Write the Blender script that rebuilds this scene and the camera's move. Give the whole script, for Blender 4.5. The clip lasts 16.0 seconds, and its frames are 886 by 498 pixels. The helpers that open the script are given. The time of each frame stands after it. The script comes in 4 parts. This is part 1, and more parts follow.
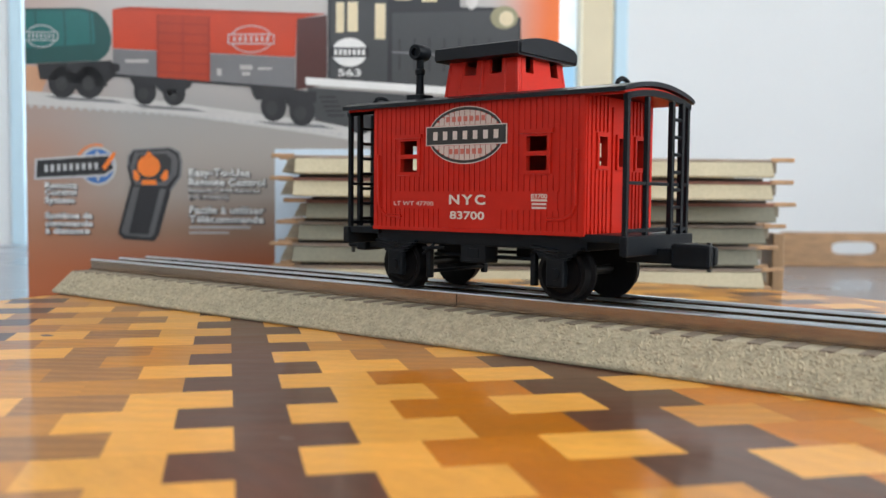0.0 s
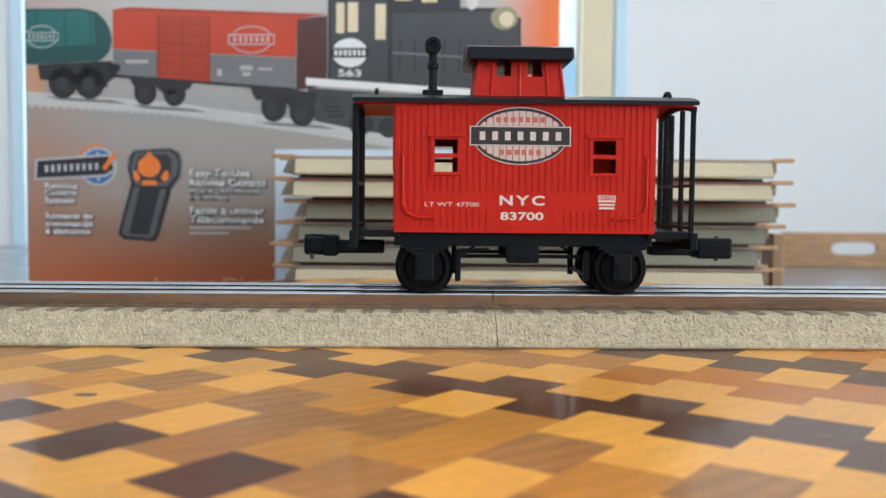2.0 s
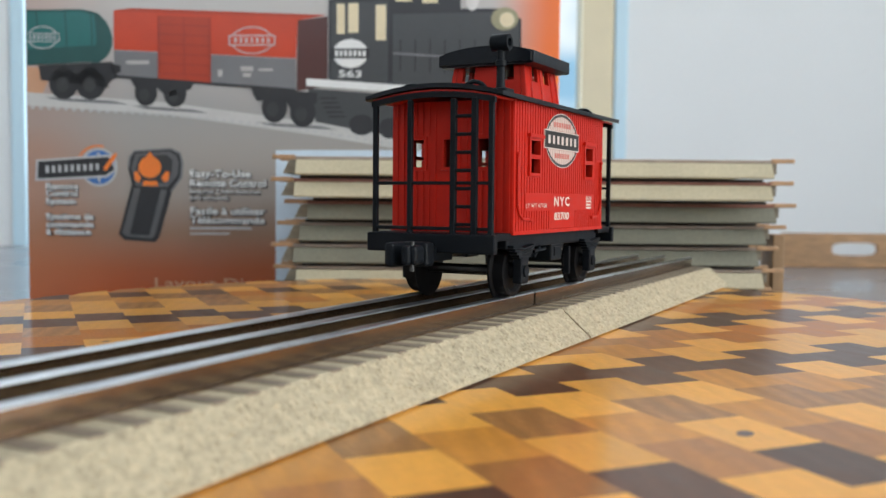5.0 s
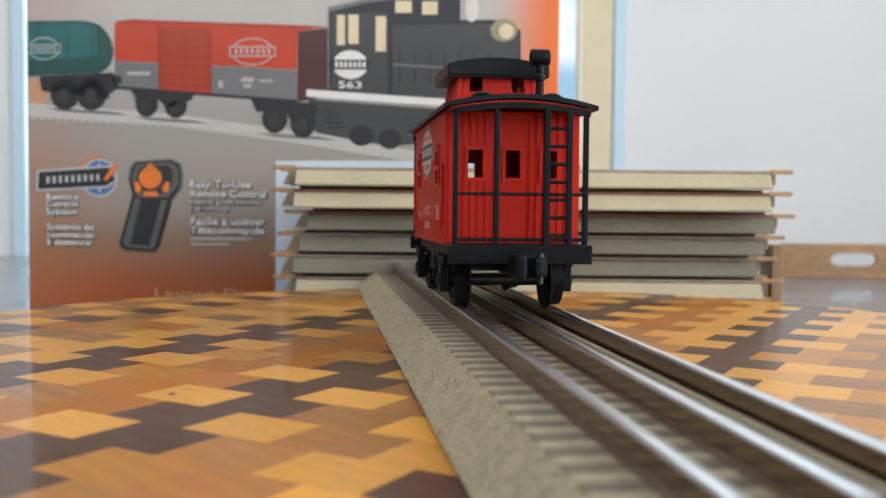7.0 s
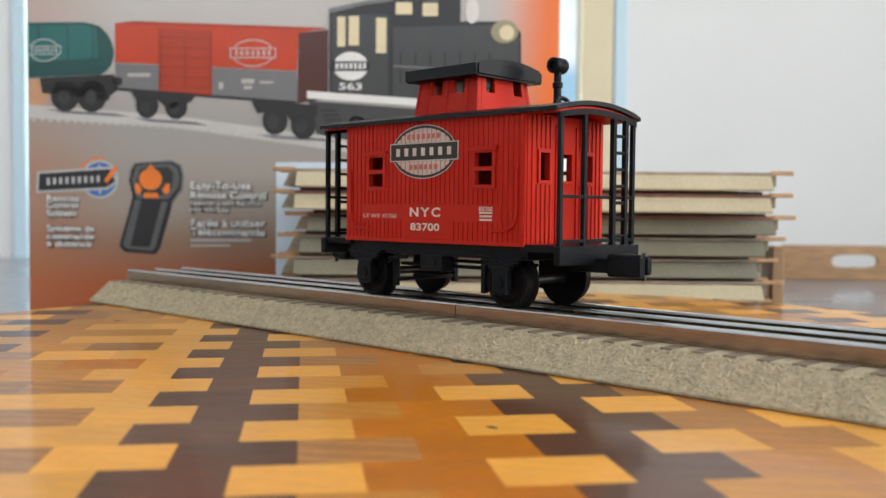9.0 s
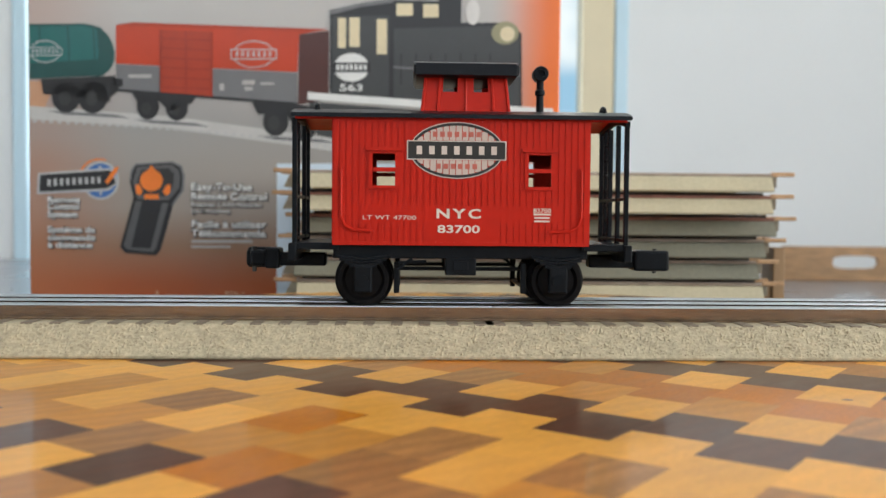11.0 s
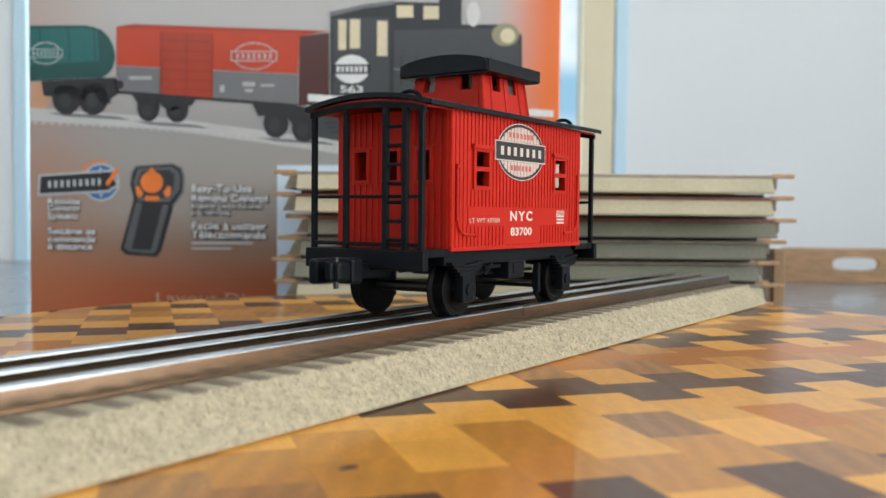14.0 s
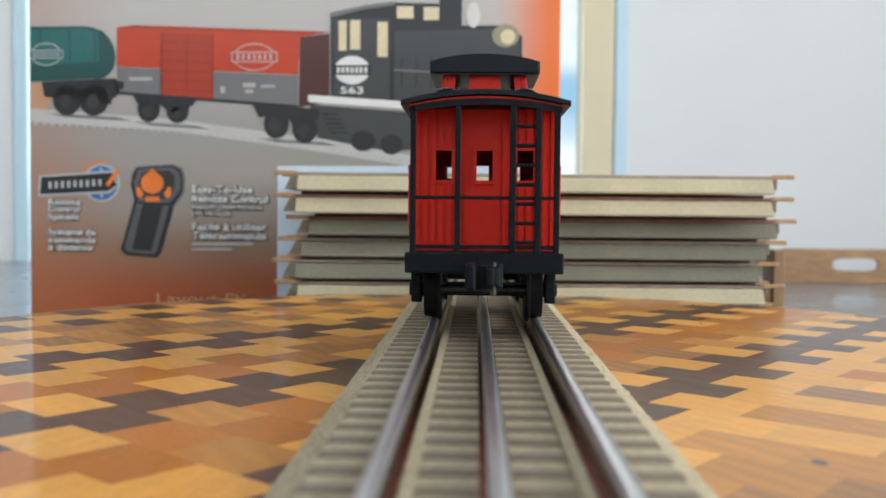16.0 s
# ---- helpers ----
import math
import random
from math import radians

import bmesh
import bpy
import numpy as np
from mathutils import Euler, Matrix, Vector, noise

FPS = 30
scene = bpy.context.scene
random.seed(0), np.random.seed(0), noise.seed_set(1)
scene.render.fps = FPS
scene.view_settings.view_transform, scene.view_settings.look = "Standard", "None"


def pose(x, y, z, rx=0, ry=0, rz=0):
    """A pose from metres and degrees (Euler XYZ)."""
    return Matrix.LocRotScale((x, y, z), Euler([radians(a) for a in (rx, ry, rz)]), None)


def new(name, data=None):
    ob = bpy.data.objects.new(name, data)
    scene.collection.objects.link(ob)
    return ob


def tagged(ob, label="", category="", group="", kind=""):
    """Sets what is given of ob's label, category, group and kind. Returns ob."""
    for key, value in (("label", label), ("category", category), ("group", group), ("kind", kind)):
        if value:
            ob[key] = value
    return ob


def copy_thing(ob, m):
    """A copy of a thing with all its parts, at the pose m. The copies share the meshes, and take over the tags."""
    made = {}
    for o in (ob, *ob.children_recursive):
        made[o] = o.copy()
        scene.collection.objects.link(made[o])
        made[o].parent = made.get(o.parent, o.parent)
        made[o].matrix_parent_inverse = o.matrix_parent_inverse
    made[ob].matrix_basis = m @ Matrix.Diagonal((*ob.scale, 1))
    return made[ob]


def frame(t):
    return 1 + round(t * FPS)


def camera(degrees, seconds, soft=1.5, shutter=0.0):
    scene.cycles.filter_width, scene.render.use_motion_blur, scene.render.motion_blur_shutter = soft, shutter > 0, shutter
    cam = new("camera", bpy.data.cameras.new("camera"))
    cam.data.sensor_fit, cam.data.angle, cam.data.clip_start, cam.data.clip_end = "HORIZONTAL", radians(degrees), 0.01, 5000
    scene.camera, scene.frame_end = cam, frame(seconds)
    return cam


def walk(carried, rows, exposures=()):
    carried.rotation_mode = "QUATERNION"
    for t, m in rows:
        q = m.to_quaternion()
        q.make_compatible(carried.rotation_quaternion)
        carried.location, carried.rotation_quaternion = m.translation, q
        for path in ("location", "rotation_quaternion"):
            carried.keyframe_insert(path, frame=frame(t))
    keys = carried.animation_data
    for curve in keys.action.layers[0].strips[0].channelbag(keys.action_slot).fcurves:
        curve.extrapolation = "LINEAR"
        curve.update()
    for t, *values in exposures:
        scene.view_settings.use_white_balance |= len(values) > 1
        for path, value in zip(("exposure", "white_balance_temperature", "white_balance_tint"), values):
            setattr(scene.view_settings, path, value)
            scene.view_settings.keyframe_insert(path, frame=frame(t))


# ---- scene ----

# ---- camera ----
S = 0.00106  # one drawing unit in metres; every size below is in these units
FOV = 51.095
EYE_HEIGHT = 49.05
LEAN = 0.530
# seconds, distance behind the turning axis, tilt, turn
PATH = [
    (0, -340.96, 86.852, 2.685),
    (0.5, -340.93, 86.868, 2.706),
    (1, -341.25, 86.877, 2.694),
    (1.5, -341.25, 86.877, 2.694),
    (2, -341.25, 86.877, 2.694),
    (2.5, -341.43, 86.888, 2.698),
    (3, -341.35, 86.89, 2.712),
    (3.5, -341.34, 86.89, 2.719),
    (4, -341.32, 86.898, 2.719),
    (4.2, -341.32, 86.898, 2.719),
    (6.3, -342.59, 87.18, 2.713),
    (6.5, -342.59, 87.285, 2.713),
    (7, -342.89, 87.56, 2.698),
    (7.5, -342.39, 87.656, 2.721),
    (8, -342.5, 87.654, 2.726),
    (8.5, -342.5, 87.654, 2.726),
    (9, -342.5, 87.654, 2.726),
    (9.2, -342.5, 87.654, 2.726),
    (11.3, -342.59, 87.732, 2.767),
    (11.5, -342.59, 87.732, 2.767),
    (12, -342.58, 87.76, 2.761),
    (12.5, -342.71, 87.764, 2.772),
    (13, -342.85, 87.802, 2.764),
    (13.5, -342.69, 87.805, 2.772),
    (14, -342.65, 87.832, 2.784),
    (14.5, -342.84, 87.862, 2.794),
    (15, -342.92, 87.861, 2.799),
    (15.5, -342.95, 87.867, 2.799),
    (16, -342.96, 87.88, 2.799),
]
# seconds, exposure in stops and white balance, which the filming camera shifts a little
LOOK = [(0, 0.82, 6500, 8), (2, 0.73, 6300, 7), (4.2, 0.53, 6350, 6), (6.3, 0.66, 6600, 8), (7.5, 0.69, 6800, 9), (9.2, 0.71, 6900, 9), (11.3, 0.56, 6650, 6), (14.5, 0.61, 6450, 5), (16, 0.68, 6550, 6)]
cam = camera(FOV, 16.0, soft=1.5)
cam.data.dof.use_dof, cam.data.dof.focus_distance, cam.data.dof.aperture_fstop = True, 0.335, 16.0
walk(cam, [(t, pose(0, y * S, EYE_HEIGHT * S, rx, 0, rz) @ pose(0, 0, 0, 0, 0, LEAN)) for t, y, rx, rz in PATH], LOOK)

# the turntable's angle in degrees, time by time
TURN = [
    (0, -216.2),
    (0.5, -202.4),
    (1, -193.87),
    (1.5, -186.26),
    (2, -175.6),
    (2.5, -164.42),
    (3, -152.52),
    (3.5, -144.73),
    (4, -135.6),
    (4.2, -131.27),
    (6.3, -92.7),
    (6.5, -89.1),
    (7, -79.4),
    (7.5, -68.8),
    (8, -55.68),
    (8.5, -48.52),
    (9, -40.68),
    (9.2, -36.16),
    (11.3, 9.82),
    (11.5, 12.68),
    (12, 21.07),
    (12.5, 29.2),
    (13, 41.61),
    (13.5, 51.52),
    (14, 58.39),
    (14.5, 69.58),
    (15, 80.22),
    (15.5, 86.2),
    (16, 90.8),
]

# ---- world and light ----
world = bpy.data.worlds.new("sky")
scene.world = world
world.use_nodes = True
wn = world.node_tree.nodes
sky = wn.new("ShaderNodeTexSky")
sky.sky_type, sky.sun_disc = "NISHITA", False
sky.sun_elevation, sky.sun_rotation = radians(38), radians(100)
world.node_tree.links.new(sky.outputs[0], wn["Background"].inputs[0])
wn["Background"].inputs[1].default_value = 0.12


def window_light(name, x, y, z, rx, rz, w, h, power, color):
    lamp = bpy.data.lights.new(name, "AREA")
    lamp.shape, lamp.size, lamp.size_y = "RECTANGLE", w, h
    lamp.energy, lamp.color = power, color
    ob = new(name, lamp)
    ob.matrix_world = pose(x, y, z, rx, 0, rz)
    return ob


# daylight through side window and window behind the carton; front lamp is added fill
window_light("side_window_light", 1.80, -0.95, 0.85, 90, 90, 2.3, 1.6, 30, (1.0, 0.975, 0.94))
window_light("front_fill_light", -0.30, -2.74, 1.25, 90, 0, 2.2, 1.1, 6.5, (1.0, 0.98, 0.95))
window_light("back_window_light", -0.32, 1.47, 0.75, -90, 0, 1.1, 1.3, 8, (0.92, 0.96, 1.0))

# ---- materials ----
def mat(name, color, rough=0.5, metal=0.0, vary=0.12, scale=300.0, grain=2500.0, bump=0.05, coat=0.0, second=None, stretch=(1, 1, 1), per_piece=0.0, coat_rough=0.05, spec=0.5, rings=0.0):
    """A surface with stains at one size, grain at a finer one, and fine relief."""
    m = bpy.data.materials.new(name)
    m.use_nodes = True
    nt = m.node_tree
    nd, ln = nt.nodes, nt.links
    b = nd["Principled BSDF"]
    b.inputs["Metallic"].default_value = metal
    b.inputs["Coat Weight"].default_value = coat
    b.inputs["Specular IOR Level"].default_value = spec
    b.inputs["Coat Roughness"].default_value = coat_rough
    co = nd.new("ShaderNodeTexCoord")
    mp = nd.new("ShaderNodeMapping")
    mp.inputs["Scale"].default_value = stretch
    ln.new(co.outputs["Object"], mp.inputs["Vector"])
    src = mp.outputs["Vector"]
    if per_piece:
        info = nd.new("ShaderNodeObjectInfo")
        add = nd.new("ShaderNodeVectorMath")
        add.operation = "ADD"
        ln.new(src, add.inputs[0])
        mul = nd.new("ShaderNodeMath")
        mul.operation = "MULTIPLY"
        mul.inputs[1].default_value = 7.0
        ln.new(info.outputs["Random"], mul.inputs[0])
        ln.new(mul.outputs[0], add.inputs[1])
        src = add.outputs[0]
    n1 = nd.new("ShaderNodeTexNoise")
    n1.inputs["Scale"].default_value, n1.inputs["Detail"].default_value = scale, 3
    n2 = nd.new("ShaderNodeTexNoise")
    n2.inputs["Scale"].default_value, n2.inputs["Detail"].default_value = grain, 4
    ln.new(src, n1.inputs["Vector"])
    ln.new(src, n2.inputs["Vector"])
    mixv = nd.new("ShaderNodeMath")
    mixv.operation = "ADD"
    ln.new(n1.outputs[0], mixv.inputs[0])
    ln.new(n2.outputs[0], mixv.inputs[1])
    ramp = nd.new("ShaderNodeMapRange")
    ramp.inputs[1].default_value, ramp.inputs[2].default_value = 0.7, 1.3
    ln.new(mixv.outputs[0], ramp.inputs[0])
    mix = nd.new("ShaderNodeMix")
    mix.data_type = "RGBA"
    lo = [c * (1 - vary) for c in color]
    hi = [min(1, c * (1 + vary)) for c in color] if second is None else second
    mix.inputs["A"].default_value, mix.inputs["B"].default_value = (*lo, 1), (*hi, 1)
    ln.new(ramp.outputs[0], mix.inputs["Factor"])
    out = mix.outputs["Result"]
    if rings:
        wv = nd.new("ShaderNodeTexWave")
        wv.wave_type, wv.rings_direction = "RINGS", "Z"
        wv.inputs["Scale"].default_value, wv.inputs["Distortion"].default_value = 62.0, 4.0
        wv.inputs["Detail"].default_value, wv.inputs["Detail Scale"].default_value = 2.0, 1.2
        off = nd.new("ShaderNodeVectorMath")
        off.operation = "ADD"
        off.inputs[1].default_value = (0.017, 0.011, 0.0)
        ln.new(src, off.inputs[0])
        ln.new(off.outputs[0], wv.inputs["Vector"])
        dk = nd.new("ShaderNodeMix")
        dk.data_type = "RGBA"
        dk.inputs["B"].default_value = (*[c * 0.62 for c in color], 1)
        fac = nd.new("ShaderNodeMath")
        fac.operation = "MULTIPLY"
        fac.inputs[1].default_value = rings
        ln.new(wv.outputs["Fac"], fac.inputs[0])
        ln.new(fac.outputs[0], dk.inputs["Factor"])
        ln.new(out, dk.inputs["A"])
        out = dk.outputs["Result"]
    if per_piece:
        hsv = nd.new("ShaderNodeHueSaturation")
        mr = nd.new("ShaderNodeMapRange")
        mr.inputs[3].default_value, mr.inputs[4].default_value = 1 - per_piece, 1 + per_piece
        ln.new(info.outputs["Random"], mr.inputs[0])
        ln.new(mr.outputs[0], hsv.inputs["Value"])
        ln.new(out, hsv.inputs["Color"])
        out = hsv.outputs[0]
    ln.new(out, b.inputs["Base Color"])
    rr = nd.new("ShaderNodeMapRange")
    rr.inputs[3].default_value, rr.inputs[4].default_value = max(0.02, rough * 0.8), min(1, rough * 1.25)
    ln.new(n1.outputs[0], rr.inputs[0])
    ln.new(rr.outputs[0], b.inputs["Roughness"])
    if bump:
        bp = nd.new("ShaderNodeBump")
        bp.inputs["Strength"].default_value, bp.inputs["Distance"].default_value = bump, 0.0005
        ln.new(n2.outputs[0], bp.inputs["Height"])
        ln.new(bp.outputs[0], b.inputs["Normal"])
    return m


RED = mat("red_plastic", (0.475, 0.017, 0.008), 0.40, vary=0.06, bump=0.02, spec=0.16)
BLACK = mat("black_plastic", (0.007, 0.009, 0.012), 0.38, vary=0.2, bump=0.03, spec=0.10)
ROOF = mat("roof_plastic", (0.006, 0.008, 0.012), 0.34, vary=0.2, bump=0.04, spec=0.20)
WHEEL = mat("wheel_black", (0.006, 0.006, 0.007), 0.45, vary=0.25, bump=0.04, spec=0.09)
EMBLEM_TAN = mat("emblem_tan", (0.56, 0.44, 0.40), 0.5, vary=0.08, bump=0)
EMBLEM_WHITE = mat("emblem_white", (0.60, 0.52, 0.48), 0.5, vary=0.08, bump=0)
EMBLEM_RED = mat("emblem_red", (0.50, 0.12, 0.09), 0.5, vary=0.08, bump=0)
WHITE_INK = mat("white_ink", (0.66, 0.60, 0.53), 0.5, vary=0.06, bump=0)
BLACK_INK = mat("black_ink", (0.015, 0.014, 0.014), 0.5, vary=0.1, bump=0)
ROADBED = mat("roadbed_plastic", (0.44, 0.38, 0.265), 0.85, vary=0.24, scale=350, grain=800, bump=0.9)
ROADBED_SMOOTH = mat("smooth_roadbed", (0.36, 0.31, 0.185), 0.6, vary=0.10, scale=25, grain=500, bump=0.15)
# roadbed greyed in its colour for the shade under overhanging sections
ROADBED_SHADED = mat("shaded_roadbed", (0.19, 0.185, 0.14), 0.6, vary=0.14, scale=25, grain=500, bump=0.15)
ROADBED_END = mat("roadbed_inside", (0.26, 0.225, 0.17), 0.8, vary=0.2, bump=0.2)
TIE = mat("tie_plastic", (0.195, 0.155, 0.115), 0.65, vary=0.3, scale=600, stretch=(1, 0.15, 1), bump=0.3)
# near-black filler that stands for shade between stacked sections
GAP_SHADE = mat("gap_shade", (0.05, 0.042, 0.035), 0.8, vary=0.2, bump=0.1)
RAIL = mat("rail_steel", (0.58, 0.62, 0.66), 0.29, 1.0, vary=0.18, scale=150, grain=900, bump=0.03, stretch=(0.1, 1, 1))
RAIL_SIDE = mat("rail_side", (0.30, 0.22, 0.16), 0.20, 1.0, vary=0.22, scale=180, grain=900, bump=0.05, stretch=(0.08, 1, 1))
DARK_STEEL = mat("dark_steel", (0.05, 0.05, 0.05), 0.35, 0.8, vary=0.2, bump=0.02)
PIN = mat("pin_brass", (0.45, 0.28, 0.16), 0.4, 0.6, vary=0.2)
MAPLE = mat("maple_block", (0.83, 0.395, 0.068), 0.4, vary=0.10, scale=120, grain=900, bump=0.02, coat=0.40, per_piece=0.10, stretch=(0.35, 1, 1), coat_rough=0.12, spec=0.15, rings=0.12)
CHERRY = mat("cherry_block", (0.45, 0.185, 0.045), 0.4, vary=0.16, scale=140, grain=900, bump=0.02, coat=0.40, per_piece=0.16, stretch=(0.35, 1, 1), coat_rough=0.12, spec=0.15, rings=0.25)
OAK = mat("oak_block", (0.42, 0.19, 0.055), 0.4, vary=0.22, scale=160, grain=1100, bump=0.02, coat=0.40, per_piece=0.14, stretch=(0.3, 1, 1), coat_rough=0.12, spec=0.15, rings=0.55)
WALNUT = mat("walnut_block", (0.105, 0.043, 0.022), 0.4, vary=0.22, scale=160, grain=1100, bump=0.02, coat=0.40, per_piece=0.18, stretch=(0.3, 1, 1), coat_rough=0.12, spec=0.15, rings=0.3)
AMBER = mat("amber_block", (0.50, 0.162, 0.008), 0.4, vary=0.14, scale=140, grain=900, bump=0.02, coat=0.40, per_piece=0.12, stretch=(0.35, 1, 1), coat_rough=0.12, spec=0.15)
HONEY = mat("honey_block", (0.60, 0.255, 0.04), 0.4, vary=0.12, scale=130, grain=900, bump=0.02, coat=0.40, per_piece=0.10, stretch=(0.35, 1, 1), coat_rough=0.12, spec=0.15, rings=0.3)
KNOT = mat("knot", (0.09, 0.035, 0.02), 0.4, vary=0.2, coat=0.4)
RIM = mat("board_edge", (0.40, 0.22, 0.09), 0.35, vary=0.2, scale=60, bump=0.05)
TABLE = mat("table_top", (0.16, 0.175, 0.20), 0.28, vary=0.06, scale=8, grain=200, bump=0.02, coat=0.4)
WALL = mat("wall_paint", (0.84, 0.86, 0.88), 0.8, vary=0.02, scale=3, grain=400, bump=0.08)
FRAME_CREAM = mat("cream_frame", (0.80, 0.70, 0.50), 0.5, vary=0.04, scale=20, bump=0.02)
# window edge: blue daylight from outside is mixed into this colour
FRAME_BLUE = mat("pale_frame", (0.62, 0.82, 0.95), 0.5, vary=0.03, scale=20, bump=0.02)
FLOOR = mat("floor_wood", (0.25, 0.16, 0.09), 0.5, vary=0.2, scale=6, grain=80, stretch=(1, 8, 1))
# rail strip with the red caboose's reflection put into its colour
STRIP_RED = mat("red_reflection_strip", (0.27, 0.115, 0.085), 0.45, 0.3, vary=0.35, scale=60, grain=500, bump=0.1, stretch=(0.2, 1, 1))
STRIP_GREY = mat("grey_brown_strip", (0.33, 0.265, 0.22), 0.4, 0.4, vary=0.3, scale=60, grain=500, bump=0.1, stretch=(0.2, 1, 1))
ROADBED_CREAM = mat("pale_cream_roadbed", (0.48, 0.425, 0.295), 0.6, vary=0.12, scale=25, grain=500, bump=0.15)
OFFCUT = mat("offcut_wood", (0.27, 0.165, 0.085), 0.6, vary=0.18, scale=40, grain=500, stretch=(2, 2, 0.25), bump=0.1)
TRAY = mat("tray_wood", (0.36, 0.20, 0.09), 0.35, vary=0.45, scale=9, grain=160, stretch=(0.3, 1, 2), bump=0.1)


def ink(name, color, rough=0.35):
    return mat(name, color, rough, vary=0.07, scale=60, grain=700, bump=0.0, coat=0.35, coat_rough=0.12, spec=0.3)


INK_TEAL = ink("teal_ink", (0.018, 0.135, 0.13))
INK_TEAL_DARK = ink("dark_teal_ink", (0.014, 0.075, 0.072))
INK_RED = ink("red_ink", (0.52, 0.050, 0.014))
INK_DARK_RED = ink("dark_red_ink", (0.40, 0.042, 0.014))
INK_DOOR_LINE = ink("door_line_ink", (0.31, 0.033, 0.015))
INK_BROWN = ink("brown_ink", (0.075, 0.022, 0.018))
INK_GREY = ink("grey_ink", (0.17, 0.17, 0.18))
INK_BLACK = ink("black_print", (0.022, 0.022, 0.025))
INK_SOOT = ink("soot_print", (0.05, 0.052, 0.055))
INK_HUB = ink("hub_ink", (0.036, 0.036, 0.038))
INK_PALE = ink("pale_ink", (0.46, 0.46, 0.47))
INK_CREAM = ink("cream_ink", (0.72, 0.62, 0.42))
INK_WHITE = ink("white_print", (0.75, 0.75, 0.75))
INK_ORANGE = ink("orange_ink", (0.80, 0.20, 0.03))
INK_SLATE = ink("slate_ink", (0.10, 0.10, 0.105))
INK_DIM = ink("dim_grey_ink", (0.44, 0.42, 0.41))
INK_ROADWAY = ink("roadway_ink", (0.52, 0.51, 0.50))
INK_OLIVE = ink("olive_ink", (0.30, 0.28, 0.17))
INK_SKY = ink("sky_ink", (0.58, 0.68, 0.78))
INK_BLUE = ink("blue_ink", (0.06, 0.16, 0.42))
INK_LIGHT = ink("light_grey_ink", (0.66, 0.64, 0.63))
INK_PEACH = ink("peach_ink", (0.55, 0.30, 0.18))


def carton_print():
    """Grey board print that runs to orange at the foot and at one side."""
    m = mat("carton_print", (0.30, 0.28, 0.27), 0.32, vary=0.04, scale=12, grain=300, bump=0.0, coat=0.4, coat_rough=0.1, spec=0.3)
    nd, ln = m.node_tree.nodes, m.node_tree.links
    b = nd["Principled BSDF"]
    co = nd.new("ShaderNodeTexCoord")
    sx = nd.new("ShaderNodeSeparateXYZ")
    ln.new(co.outputs["Object"], sx.inputs[0])
    up = nd.new("ShaderNodeMapRange")
    up.inputs[1].default_value, up.inputs[2].default_value = -0.03, 0.20
    ln.new(sx.outputs["Z"], up.inputs[0])
    ramp = nd.new("ShaderNodeValToRGB")
    el = ramp.color_ramp.elements
    el[0].position, el[0].color = 0.0, (0.46, 0.075, 0.012, 1)
    el[1].position, el[1].color = 1.0, (0.50, 0.48, 0.47, 1)
    for p, c in ((0.12, (0.38, 0.10, 0.035)), (0.24, (0.28, 0.165, 0.11)), (0.36, (0.335, 0.285, 0.25)), (0.62, (0.335, 0.325, 0.315)), (0.70, (0.38, 0.36, 0.35))):
        e = el.new(p)
        e.color = (*c, 1)
    ln.new(up.outputs[0], ramp.inputs[0])
    side = nd.new("ShaderNodeMapRange")
    side.interpolation_type = "SMOOTHSTEP"
    side.inputs[1].default_value, side.inputs[2].default_value = 0.030, 0.082
    ln.new(sx.outputs["X"], side.inputs[0])
    mix = nd.new("ShaderNodeMix")
    mix.data_type = "RGBA"
    ln.new(side.outputs[0], mix.inputs["Factor"])
    ln.new(ramp.outputs[0], mix.inputs["A"])
    mix.inputs["B"].default_value = (0.80, 0.17, 0.03, 1)
    edge = nd.new("ShaderNodeMapRange")
    edge.interpolation_type = "SMOOTHSTEP"
    edge.inputs[1].default_value, edge.inputs[2].default_value = -0.225, -0.31
    edge.inputs[4].default_value = 0.5
    ln.new(sx.outputs["X"], edge.inputs[0])
    low = nd.new("ShaderNodeMapRange")
    low.inputs[1].default_value, low.inputs[2].default_value = 0.105, 0.085
    low.inputs[3].default_value = 0.6
    ln.new(sx.outputs["Z"], low.inputs[0])
    both = nd.new("ShaderNodeMath")
    both.operation = "MULTIPLY"
    ln.new(edge.outputs[0], both.inputs[0])
    ln.new(low.outputs[0], both.inputs[1])
    warm = nd.new("ShaderNodeMix")
    warm.data_type = "RGBA"
    ln.new(both.outputs[0], warm.inputs["Factor"])
    ln.new(mix.outputs["Result"], warm.inputs["A"])
    warm.inputs["B"].default_value = (0.46, 0.17, 0.08, 1)
    ln.new(warm.outputs["Result"], b.inputs["Base Color"])
    return m


CARTON = carton_print()


# ---- building helpers ----
def part(name, bm, material, parent=None, label="", smooth=False):
    """Links a bmesh, drawn in drawing units, as one mesh object."""
    bmesh.ops.scale(bm, vec=(S, S, S), verts=bm.verts)
    bmesh.ops.recalc_face_normals(bm, faces=bm.faces)
    me = bpy.data.meshes.new(name)
    bm.to_mesh(me)
    bm.free()
    me.materials.append(material)
    if smooth:
        for p in me.polygons:
            p.use_smooth = True
        me.set_sharp_from_angle(angle=radians(35))
    ob = new(name, me)
    ob.parent = parent
    if label:
        tagged(ob, label)
    return ob


def shared(name, ob, parent, m):
    """A further object on the mesh of ob; m in drawing units."""
    o = new(name, ob.data)
    o.parent = parent
    o.matrix_local = m
    return o


def empty(name, label, category, group="", kind=""):
    ob = new(name)
    ob.empty_display_size = 0.01
    return tagged(ob, label, category, group, kind)


